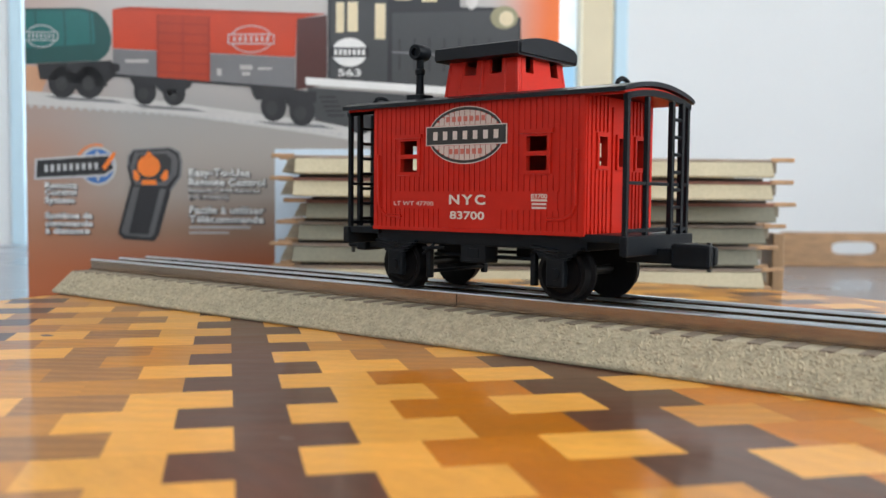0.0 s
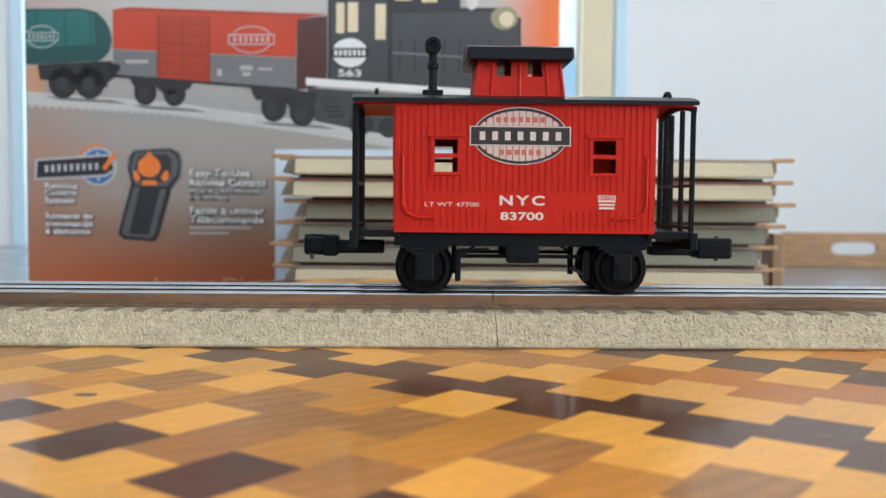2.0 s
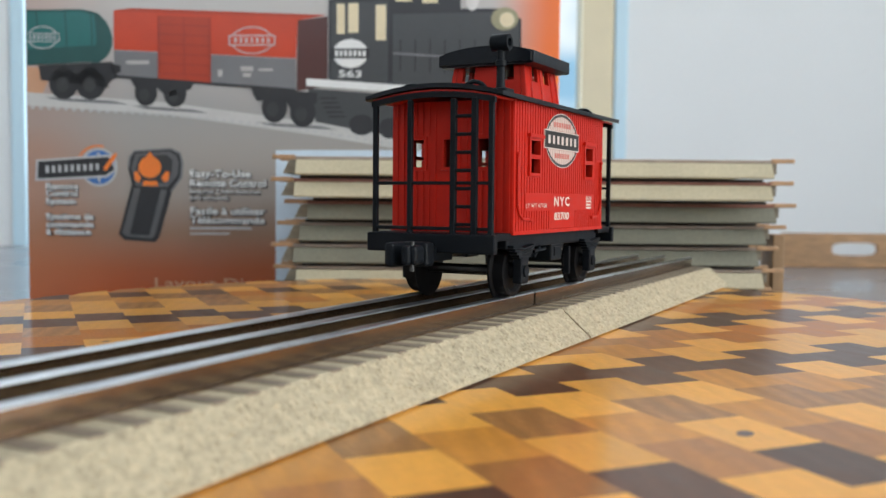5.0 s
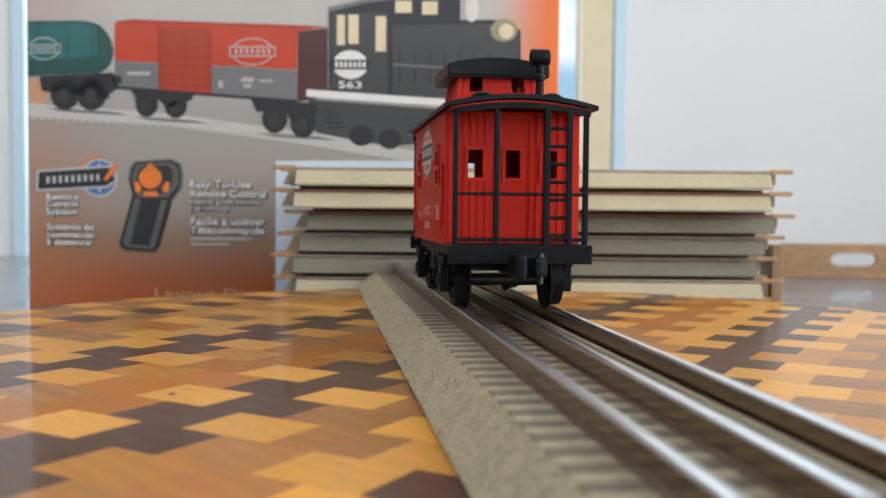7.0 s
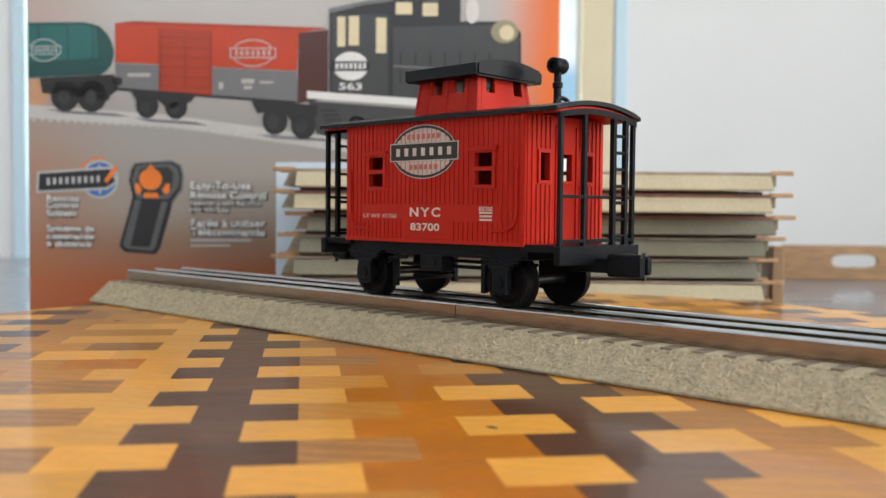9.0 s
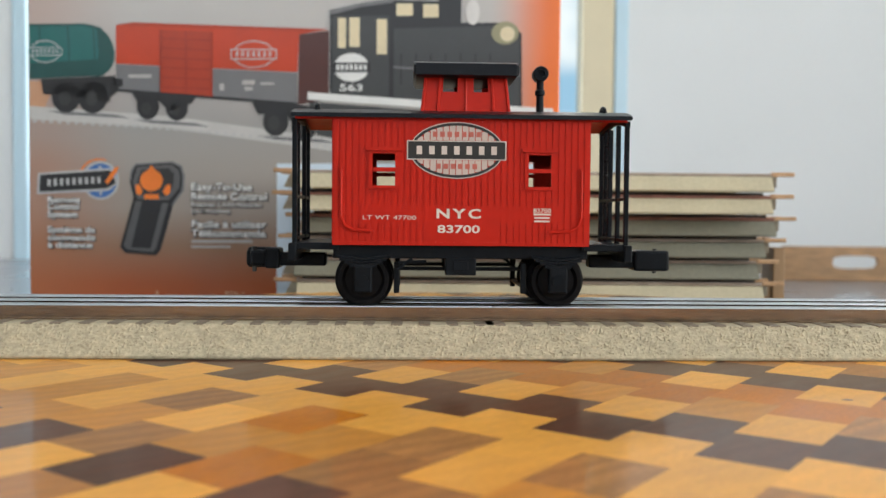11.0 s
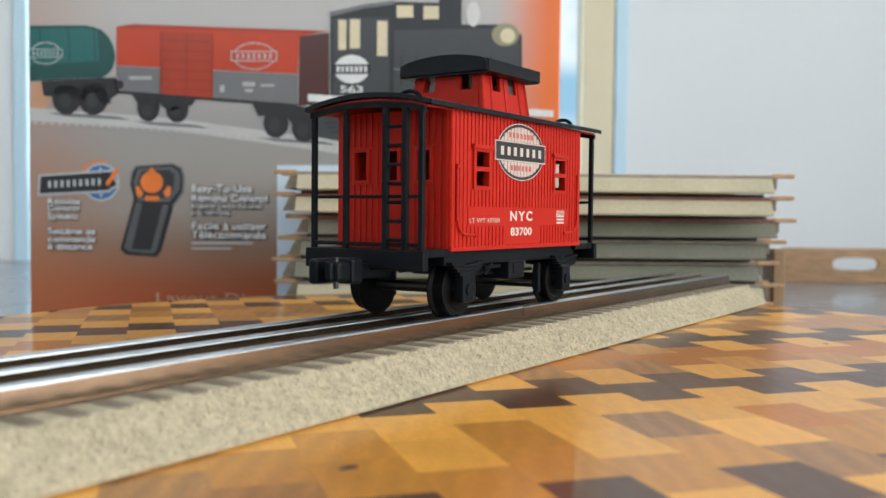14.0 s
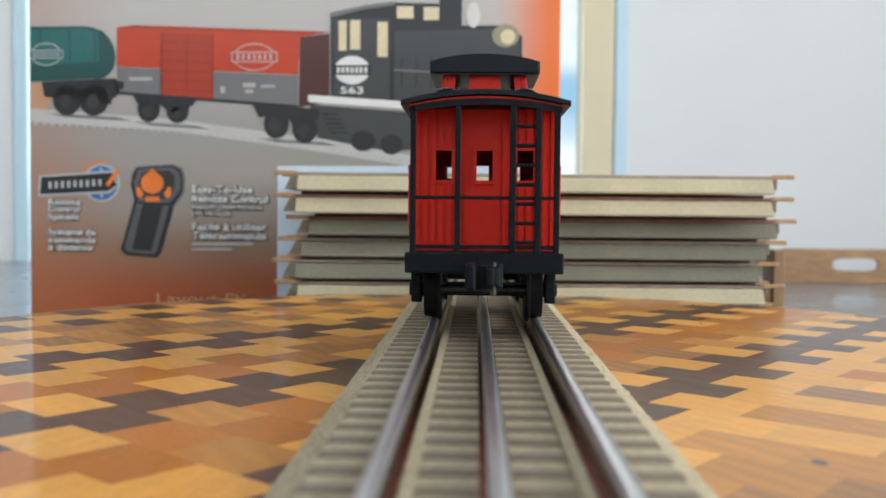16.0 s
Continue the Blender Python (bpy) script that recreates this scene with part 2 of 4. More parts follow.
def at(x, y, z, rx=0, ry=0, rz=0):
    return pose(x * S, y * S, z * S, rx, ry, rz)


def box(bm, x0, x1, y0, y1, z0, z1, bevel=0.0, m=None):
    g = bmesh.ops.create_cube(bm, size=1)
    vs = g["verts"]
    for v in vs:
        v.co = Vector(((x0 + x1) / 2 + v.co.x * (x1 - x0), (y0 + y1) / 2 + v.co.y * (y1 - y0), (z0 + z1) / 2 + v.co.z * (z1 - z0)))
    if m is not None:
        bmesh.ops.transform(bm, matrix=m, verts=vs)
    if bevel:
        es = list({e for v in vs for e in v.link_edges})
        bmesh.ops.bevel(bm, geom=es, offset=bevel, segments=2, affect="EDGES", profile=0.5)


def rod(bm, a, b, r, n=10, r2=None):
    a, b = Vector(a), Vector(b)
    d = b - a
    q = d.to_track_quat("Z", "Y").to_matrix().to_4x4()
    bmesh.ops.create_cone(bm, cap_ends=True, segments=n, radius1=r, radius2=r if r2 is None else r2, depth=d.length, matrix=Matrix.Translation((a + b) / 2) @ q)


def lathe(bm, profile, n=32, axis="Z", m=None):
    """A ring of (radius, height) points turned round an axis."""
    rings = []
    for r, h in profile:
        ring = []
        for k in range(n):
            a = 2 * math.pi * k / n
            p = (r * math.cos(a), r * math.sin(a), h)
            if axis == "Y":
                p = (p[0], p[2], p[1])
            elif axis == "X":
                p = (p[2], p[0], p[1])
            v = Vector(p)
            ring.append(bm.verts.new(m @ v if m is not None else v))
        rings.append(ring)
    for a, b in zip(rings, rings[1:]):
        for k in range(n):
            bm.faces.new((a[k], a[(k + 1) % n], b[(k + 1) % n], b[k]))
    bm.faces.new(rings[0])
    bm.faces.new(rings[-1])


def extrude_profile(bm, pts, x0, x1, axis="X"):
    """A closed outline of (y, z) points swept along x (or of (x, z) along y)."""
    def put(p, s):
        return bm.verts.new((s, p[0], p[1]) if axis == "X" else (p[0], s, p[1]))
    a = [put(p, x0) for p in pts]
    b = [put(p, x1) for p in pts]
    n = len(pts)
    for k in range(n):
        bm.faces.new((a[k], a[(k + 1) % n], b[(k + 1) % n], b[k]))
    bm.faces.new(a)
    bm.faces.new(b)


def pierced(bm, u0, u1, v0, v1, holes, put, d0, d1):
    """A wall with openings: holes are (u0, u1, v0, v1); put maps (u, v, depth) to a place."""
    us = sorted({u0, u1, *[h[0] for h in holes], *[h[1] for h in holes]})
    vs = sorted({v0, v1, *[h[2] for h in holes], *[h[3] for h in holes]})

    def solid(i, j):
        if not (0 <= i < len(us) - 1 and 0 <= j < len(vs) - 1):
            return False
        u, v = (us[i] + us[i + 1]) / 2, (vs[j] + vs[j + 1]) / 2
        return not any(h[0] < u < h[1] and h[2] < v < h[3] for h in holes)
    cache = {}

    def vert(i, j, d):
        k = (i, j, d)
        if k not in cache:
            cache[k] = bm.verts.new(put(us[i], vs[j], d))
        return cache[k]
    for i in range(len(us) - 1):
        for j in range(len(vs) - 1):
            if not solid(i, j):
                continue
            for d in (d0, d1):
                bm.faces.new((vert(i, j, d), vert(i + 1, j, d), vert(i + 1, j + 1, d), vert(i, j + 1, d)))
            for di, dj, p, q in ((-1, 0, (0, 0), (0, 1)), (1, 0, (1, 0), (1, 1)), (0, -1, (0, 0), (1, 0)), (0, 1, (0, 1), (1, 1))):
                if not solid(i + di, j + dj):
                    a, b = (i + p[0], j + p[1]), (i + q[0], j + q[1])
                    bm.faces.new((vert(*a, d0), vert(*b, d0), vert(*b, d1), vert(*a, d1)))


def poly(bm, pts, put, thick=0.25):
    """A flat printed shape from (u, v) points; put maps (u, v, depth)."""
    a = [bm.verts.new(put(u, v, thick)) for u, v in pts]
    bm.faces.new(a)


def lettering(name, text, material, parent, size, m, width=None, bold=0.0, label="", spread=1.0):
    """Raised flat letters in the built-in font, centred at m."""
    cu = bpy.data.curves.new(name, "FONT")
    cu.body, cu.size, cu.align_x, cu.align_y = text, size * S, "CENTER", "CENTER"
    cu.offset = bold * S
    cu.space_word = spread
    cu.resolution_u = 3
    tmp = new("tmp", cu)
    dg = bpy.context.evaluated_depsgraph_get()
    me = bpy.data.meshes.new_from_object(tmp.evaluated_get(dg))
    bpy.data.objects.remove(tmp)
    bpy.data.curves.remove(cu)
    if width:
        xs = [v.co.x for v in me.vertices]
        k = width * S / max(1e-6, max(xs) - min(xs))
        for v in me.vertices:
            v.co.x *= k
    me.materials.clear()
    me.materials.append(material)
    ob = new(name, me)
    ob.parent = parent
    ob.matrix_local = m
    if label:
        tagged(ob, label)
    return ob


# ---- the room ----
def structure(name, bm, material, label):
    return tagged(part(name, bm, material), label, name.split("_")[0], kind="structure")


TABLE_Z = -44.5
CAM_YAW = 2.75
VIEW = pose(0, -342.5 * S, 0, 0, 0, CAM_YAW)  # the back of the room lies square to this line


def seen(px, py, dist):
    """x, z of a place at that distance along the room's axis, from its bearing."""
    return (px - 784) / 1640 * dist, EYE_HEIGHT - (py - 374 - 0.0093 * (px - 784)) / 1640 * dist


def build_room():
    bm = bmesh.new()
    box(bm, -1700, 1700, -1500, 1345, TABLE_Z - 30, TABLE_Z, bevel=2)
    t = structure("table_top", bm, TABLE, "grey glossy table top under the turntable")
    t.matrix_world = Matrix.Identity(4)
    tagged(t, category="table")
    back = 1720
    x0, x1 = -795, 336
    bm = bmesh.new()
    pierced(bm, -2000, 2200, -900, 1900, [(x0, x1, -60, 1500)], lambda u, v, d: (u, d, v), back, back + 120)
    w = structure("wall_back", bm, WALL, "pale bluish white painted wall with a window")
    w.matrix_world = VIEW
    bm = bmesh.new()
    side = [(-1990, 200, 40, 1560)]
    pierced(bm, -2600, 1600, -900, 1900, side, lambda u, v, d: (d, u, v), 1700, 1820)
    structure("wall_right", bm, WALL, "white wall with a wide window")
    bm = bmesh.new()
    box(bm, -2120, -2000, -2600, 1600, -900, 1900)
    structure("wall_left", bm, WALL, "plain white wall")
    bm = bmesh.new()
    # opening behind the viewpoint, made for the added fill lamp
    pierced(bm, -2120, 1820, -900, 1900, [(-1360, 800, 640, 1720)], lambda u, v, d: (u, d, v), -2720, -2600)
    structure("wall_front", bm, WALL, "unseen white wall with a high wide opening for the fill lamp")
    bm = bmesh.new()
    box(bm, -2400, 2400, -2720, 1900, 1904, 2000)
    structure("ceiling", bm, WALL, "plain white ceiling")
    bm = bmesh.new()
    box(bm, -2400, 2400, -2720, 1900, -1000, -904)
    structure("floor", bm, FLOOR, "brown wooden floor")
    # the window behind the carton
    win = empty("window_1", "bright window with cream and pale blue frame", "window", kind="structure")
    win.matrix_world = VIEW
    for name, a, b, m_, lab in (("window_frame", 251, 310, FRAME_CREAM, "cream painted post"), ("window_frame", 312, 336, FRAME_BLUE, "window edge with blue daylight in its colour"), ("window_frame", -795, -768, FRAME_BLUE, "window edge with blue daylight in its colour")):
        bm = bmesh.new()
        box(bm, a, b, back - 8, back + 60, -60, 1500, bevel=3)
        part(name, bm, m_, win, lab)


def build_outside():
    bm = bmesh.new()
    box(bm, -3500, 3500, 3000, 3010, -1500, 3500)
    m = bpy.data.materials.new("bright_sky")
    m.use_nodes = True
    nd = m.node_tree.nodes
    b = nd["Principled BSDF"]
    b.inputs["Base Color"].default_value = (0.1, 0.1, 0.1, 1)
    n = nd.new("ShaderNodeTexNoise")
    n.inputs["Scale"].default_value = 11.0
    r = nd.new("ShaderNodeValToRGB")
    r.color_ramp.elements[0].position, r.color_ramp.elements[0].color = 0.42, (0.26, 0.48, 0.68, 1)
    r.color_ramp.elements[1].position, r.color_ramp.elements[1].color = 0.54, (0.80, 0.87, 0.91, 1)
    m.node_tree.links.new(n.outputs[0], r.inputs[0])
    m.node_tree.links.new(r.outputs[0], b.inputs["Emission Color"])
    b.inputs["Emission Strength"].default_value = 0.72
    structure("backdrop", bm, m, "bright hazy sky beyond the window")


build_room()
build_outside()


# ---- the turntable board ----
BLOCK_P, BLOCK_Q, GRAIN = 24.6, 19.0, 52.0
BLOCK_P0, BLOCK_Q0 = 5.6, 23.5
BOARD_R, BOARD_T = 236.0, 18.0
# the woods along a row, for even and odd rows, from column -10 to 10:
# D walnut, L maple, H honey, A amber, C cherry, K oak, X amber in one half of the board and cherry in the other
EVEN_ROW = "DKLHLLDLALDXLDLKLDLKL"
ODD_ROW = "LCDHKLDHADLXLDLHCLDKL"


def species(i, j):
    k = (ODD_ROW if j % 2 else EVEN_ROW)[max(0, min(20, i + 10))]
    r = random.random()
    if k == "X":
        k = "A" if j >= 3 else "C"
    if (i, k) == (-6, "K"):
        k = "A" if j == -3 else "K" if j < 0 else "H"
    if (i, k) == (-7, "H") and j == -4:
        k = "A"
    if (i, k) == (-3, "H") and j > 0:
        k = "L"
    if k == "L":
        return MAPLE if r < 0.86 else HONEY
    if k == "H":
        return HONEY if r < 0.7 else OAK
    return {"A": AMBER, "C": CHERRY, "K": OAK, "D": WALNUT}[k]


# x, y and half widths of the dark knots
KNOTS = ((107.0, 112.0, 2.9, 1.8), (-155.7, -64.8, 2.4, 1.6), (88.0, -100.0, 1.6, 1.0), (-60.0, 150.0, 2.0, 1.4))


def build_board():
    board = empty("turntable_board", "round glossy end-grain wooden turntable board", "board")
    bm = bmesh.new()
    lathe(bm, [(BOARD_R - 3, -BOARD_T), (BOARD_R, -BOARD_T + 3), (BOARD_R, -2.5), (BOARD_R - 1.2, -0.8), (BOARD_R - 6, -0.8)], 128)
    part("board_core", bm, RIM, board, smooth=True)
    bm = bmesh.new()
    lathe(bm, [(90, TABLE_Z), (95, TABLE_Z + 3), (95, -BOARD_T - 3), (90, -BOARD_T)], 64)
    part("swivel_base", bm, BLACK, board, smooth=True)
    first, rest = {}, {}
    turn = Matrix.Rotation(radians(GRAIN), 4, "Z")
    n = 0
    for j in range(-13, 14):
        for i in range(-11, 12):
            p, q = (i + 0.5 * (j % 2)) * BLOCK_P + BLOCK_P0, j * BLOCK_Q + BLOCK_Q0
            corners = [(p + a * BLOCK_P / 2, q + b * BLOCK_Q / 2) for a, b in ((-1, -1), (1, -1), (1, 1), (-1, 1))]
            far = max(math.hypot(*c) for c in corners)
            if min(math.hypot(*c) for c in corners) > BOARD_R - 1.5:
                continue
            m = species(i, j)
            if far < BOARD_R - 1.5 and n < 300:
                n += 1
                if m not in first:
                    bm = bmesh.new()
                    box(bm, -BLOCK_P / 2 + 0.002, BLOCK_P / 2 - 0.002, -BLOCK_Q / 2 + 0.002, BLOCK_Q / 2 - 0.002, -0.7, 0)
                    ob = part("wood_block", bm, m, board)
                    first[m] = ob
                else:
                    ob = new("wood_block", first[m].data)
                    ob.parent = board
                ob.matrix_local = turn @ at(p, q, 0)
            else:
                rest.setdefault(m, []).append((p, q))
    for m, cells in rest.items():
        bm = bmesh.new()
        for p, q in cells:
            box(bm, p - BLOCK_P / 2 + 0.002, p + BLOCK_P / 2 - 0.002, q - BLOCK_Q / 2 + 0.002, q + BLOCK_Q / 2 - 0.002, -0.7, 0)
        for v in bm.verts:
            r = math.hypot(v.co.x, v.co.y)
            if r > BOARD_R - 1.4:
                v.co.x *= (BOARD_R - 1.4) / r
                v.co.y *= (BOARD_R - 1.4) / r
        bmesh.ops.transform(bm, matrix=turn, verts=bm.verts)
        tagged(part("rim_block", bm, m, board), kind="stuff")
    for x, y, a, b in KNOTS:
        bm = bmesh.new()
        lathe(bm, [(1, 0.0), (0.9, 0.03)], 14)
        bmesh.ops.scale(bm, vec=(a, b, 1), verts=bm.verts)
        ob = part("knot", bm, KNOT, board)
        ob.matrix_local = at(x, y, 0.005)
    return board


# ---- toy track ----
RAIL_TOP = 16.4


def slope_strip(bm, y0, z0, y1, z1, x0, x1, seed):
    """A pebbled slope of ballast between two level lines."""
    n, m = int((x1 - x0) / 0.55), 24
    ny, nz = (z1 - z0), -(y1 - y0)
    k = 1 / math.hypot(ny, nz) * (1 if nz * (z1 - z0) >= 0 else -1)
    if nz * k < 0:
        k = -k
    rows = []
    for i in range(n + 1):
        row = []
        for j in range(m + 1):
            s = j / m
            x, y, z = x0 + (x1 - x0) * i / n, y0 + (y1 - y0) * s, z0 + (z1 - z0) * s
            d = 0.0 if j in (0, m) else 0.80 * noise.noise((x * 1.35 + seed, s * 19.0, seed)) + 0.28 * noise.noise((x * 0.3, s * 4.0 + seed, 3.1))
            out = 1 if y0 > 0 else -1
            row.append(bm.verts.new((x, y + out * abs(ny * k) * d, z + abs(nz * k) * d)))
        rows.append(row)
    for a, b in zip(rows, rows[1:]):
        for j in range(m):
            bm.faces.new((a[j], a[j + 1], b[j + 1], b[j]))


def build_track(length, pins, label, group, n_ties, ends=(1, 1), bed=10.6, top=27.5, web=None, stacked=False, body=None, covered=True):
    """A straight toy track section along x, its base at z = 0 and its middle at the origin."""
    track = empty("track_section", label, "toy track", group)
    h = length / 2
    bm = bmesh.new()
    half, z1 = 38.5, bed
    prof = [(-half + 1.3, 0), (-half + 1.3, 0.55), (-half, 0.6), (-half, 1.2), (-top, z1), (top, z1), (half, 1.2), (half, 0.6), (half - 1.3, 0.55), (half - 1.3, 0), (half - 2.2, 0), (top - 1, z1 - 1.8), (-top + 1, z1 - 1.8), (-half + 2.2, 0)]
    extrude_profile(bm, prof, -h + 0.14, h - 0.14)
    for y in (-12.3, 12.3):
        box(bm, -h + 0.14, h - 0.14, y - 0.9, y + 0.9, z1 - 0.3, z1 + 1.25)
    if not stacked:
        for s in (-1, 1):
            slope_strip(bm, s * (half + 0.02), 1.2, s * top, z1 + 0.05, -h + 0.14, h - 0.14, 4.0 + s)
    part("roadbed", bm, body or ROADBED, track)
    for y in (-28.5, 0.0, 28.5) if stacked else (-16.0, 0.0, 16.0):
        if stacked:
            bm = bmesh.new()
            box(bm, -h - 1, h + 1, y - 1.6, y + 1.6, bed + 0.2, bed + 2.1, 0.4)
            part("rail", bm, web, track)
            continue
        bm = bmesh.new()
        pr = [(1.38, 15.5), (1.45, 15.6)]
        pr += [(1.45 * math.cos(a), 15.62 + 0.78 * math.sin(a)) for a in [radians(d) for d in (10, 25, 50, 70, 90, 110, 130, 155, 170)]]
        pr += [(-1.45, 15.6), (-1.38, 15.5)]
        extrude_profile(bm, [(y + a, b) for a, b in pr], -h + 0.2, h - 0.2)
        rail = part("rail", bm, web or RAIL, track, smooth=True)
        bm = bmesh.new()
        pr = [(2.3, bed + 0.1), (2.3, bed + 0.7), (1.28, bed + 0.9), (1.31, 15.48), (-1.31, 15.48), (-1.28, bed + 0.9), (-2.3, bed + 0.7), (-2.3, bed + 0.1)]
        extrude_profile(bm, [(y + a, b) for a, b in pr], -h + 0.2, h - 0.2)
        part("rail_web", bm, web or RAIL_SIDE, rail)
    bm = bmesh.new()
    box(bm, -1.95, 1.95, -27.9, 27.9, bed - 0.8, bed + 0.32, bevel=0.15)
    tie = part("tie", bm, TIE, track)
    step = length / n_ties
    tie.matrix_local = at(-h + step / 2, 0, 0)
    for k in range(1, n_ties):
        shared("tie", tie, track, at(-h + step * (k + 0.5), 0, 0))
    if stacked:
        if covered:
            # dark block added to give the gap under the next section its shade
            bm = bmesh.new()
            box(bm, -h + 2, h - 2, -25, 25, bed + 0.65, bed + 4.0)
            part("gap_shade", bm, GAP_SHADE, track)
        bm = bmesh.new()
        extrude_profile(bm, [(-h + 0.1, 1.0), (-h - 8.5, 1.0), (-h - 4.5, bed), (-h + 0.1, bed)], -30, 30, "Y")
        part("end_block", bm, ROADBED_END, track)
        bm = bmesh.new()
        box(bm, h - 0.1, h + 6.5, -24, 24, 3.0, bed + 0.6, 0.8)
        part("end_plate", bm, ROADBED_END, track)
    if pins:
        for sgn in ends:
            for y in (-28.5, 0.0, 28.5):
                bm = bmesh.new()
                a, b = sorted((sgn * (h + 1), sgn * (h + 15)))
                box(bm, a, b, y - 1.4, y + 1.4, bed + 0.4, bed + 3.0, 0.5)
                part("pin", bm, PIN, track)
    return track


# ---- toy caboose ----
CAB_W, CAB_L, CAB_Z0, CAB_Z1 = 22.6, 44.5, 21.1, 65.2
WINDOW_X = (-27.0, 27.0)


def roof_z(y, half, eave, rise):
    return eave + rise * (1 - (y / half) ** 2)


def caboose_side(c, s):
    """One long wall with its ribs, windows, lettering and emblem; s = -1 or 1."""
    def put(u, v, d):
        return (-s * u, s * d, v)
    holes = [(x - 4, x + 4, a, a + 5) for x in WINDOW_X for a in (41.6, 47.8)]
    bm = bmesh.new()
    pierced(bm, -CAB_L, CAB_L, CAB_Z0, CAB_Z1, holes, put, CAB_W - 1.6, CAB_W)
    wall = part("side_wall", bm, RED, c)

    def slab(bm, u0, u1, v0, v1, d0, d1):
        a, b = put(u0, v0, d0), put(u1, v1, d1)
        box(bm, min(a[0], b[0]), max(a[0], b[0]), min(a[1], b[1]), max(a[1], b[1]), min(a[2], b[2]), max(a[2], b[2]))
    bm = bmesh.new()
    n = 40
    step = 2 * CAB_L / n
    out = CAB_W + 0.28
    logo_u, logo_v, ra, rb = -1.9, 54.0, 15.0, 8.5
    ribs = [-CAB_L + step * (k + 0.5) for k in range(n)]
    for u in ribs:
        w = 0.80
        spans = [(CAB_Z0 + 0.2, CAB_Z1)]
        if any(abs(u - x) < 5.6 for x in WINDOW_X):
            spans = [(CAB_Z0 + 0.2, 40.2), (54.4, CAB_Z1)]
        cut = (28.9, 35.0) if abs(u) < 34.8 else None
        if abs(u) < 11.5:
            cut = (22.6, 35.0)
        for a, b in spans:
            if cut and a < cut[0] < b:
                slab(bm, u - w, u + w, a, cut[0], CAB_W - 0.2, out)
                a = cut[1]
            slab(bm, u - w, u + w, a, b, CAB_W - 0.2, out)
    slab(bm, -34.8, 34.8, 28.9, 35.0, CAB_W - 0.2, CAB_W + 0.3)
    slab(bm, -11.5, 11.5, 22.6, 28.9, CAB_W - 0.2, CAB_W + 0.3)
    slab(bm, -CAB_L, CAB_L, CAB_Z0, CAB_Z0 + 1.2, CAB_W - 0.2, CAB_W + 0.55)
    part("siding", bm, RED, wall)
    for x in WINDOW_X:
        bm = bmesh.new()
        pierced(bm, x - 5.2, x + 5.2, 40.6, 53.8, [(x - 3.9, x + 3.9, 41.7, 46.5), (x - 3.9, x + 3.9, 47.9, 52.7)], put, CAB_W - 0.3, CAB_W + 0.8)
        slab(bm, x - 6.2, x + 6.2, 53.6, 54.9, CAB_W - 0.2, CAB_W + 1.5)
        part("window_frame", bm, RED, wall)
    for g in (-1, 1):
        bm = bmesh.new()
        pts = [(g * 41.6, 47.5), (g * 41.6, 31.0), (g * 40.4, 28.0), (g * 37.6, 26.3), (g * 31.0, 26.0)]
        for a, b in zip(pts, pts[1:]):
            rod(bm, put(*a, CAB_W + 0.65), put(*b, CAB_W + 0.65), 0.5, 6)
        for a in (pts[0], pts[-1]):
            rod(bm, put(*a, CAB_W - 0.2), put(*a, CAB_W + 1.2), 0.7, 6)
        part("grab_iron", bm, RED, wall)
    # oval emblem, printed on the ribs, with a dark band
    face = lambda u, v, d: put(u, v, CAB_W + d)
    for u in ribs:
        e = (u - logo_u) / ra
        if abs(e) < 0.97:
            h = rb * math.sqrt(1 - e * e)
            for a, b in ((-h, -3.4), (3.4, h)):
                if b - a > 0.4:
                    bm = bmesh.new()
                    slab(bm, u - 0.98, u + 0.98, logo_v + a, logo_v + b, CAB_W + 0.3, CAB_W + 0.50)
                    part("emblem_stripe", bm, EMBLEM_TAN, wall, "cream emblem stripe printed on a rib")
    bm = bmesh.new()
    ring = 40
    for k in range(ring):
        t0, t1 = 2 * math.pi * k / ring, 2 * math.pi * (k + 1) / ring
        q = [(logo_u + (ra + o) * math.cos(t), logo_v + (rb + o) * math.sin(t)) for t, o in ((t0, 0), (t1, 0), (t1, 0.95), (t0, 0.95))]
        poly(bm, q, face, 0.56)
    part("emblem_ring", bm, BLACK_INK, wall)
    bm = bmesh.new()
    for k in range(ring):
        t0, t1 = 2 * math.pi * k / ring, 2 * math.pi * (k + 1) / ring
        poly(bm, [(logo_u + (ra + o) * math.cos(t), logo_v + (rb + o) * math.sin(t)) for t, o in ((t0, 0.95), (t1, 0.95), (t1, 1.25), (t0, 1.25))], face, 0.56)
    part("emblem_outline", bm, EMBLEM_WHITE, wall)
    bm = bmesh.new()
    slab(bm, logo_u - 17.2, logo_u + 17.2, logo_v - 3.3, logo_v + 3.3, CAB_W + 0.3, CAB_W + 0.58)
    part("emblem_border", bm, EMBLEM_WHITE, wall)
    bm = bmesh.new()
    slab(bm, logo_u - 16.8, logo_u + 16.8, logo_v - 2.95, logo_v + 2.95, CAB_W + 0.3, CAB_W + 0.63)
    part("emblem_band", bm, BLACK_INK, wall)
    for k in range(7):
        u = logo_u + (k - 3) * 4.3
        bm = bmesh.new()
        slab(bm, u - 0.95, u + 0.95, logo_v - 1.45, logo_v + 1.45, CAB_W + 0.6, CAB_W + 0.72)
        part("emblem_bar", bm, EMBLEM_WHITE, wall)
    for lo, hi, cnt in ((4.6, 6.4, 7), (-6.4, -4.6, 6)):
        for k in range(cnt):
            bm = bmesh.new()
            u = logo_u + (k - (cnt - 1) / 2) * 2.5
            slab(bm, u - 0.8, u + 0.8, logo_v + lo, logo_v + hi, CAB_W + 0.45, CAB_W + 0.56)
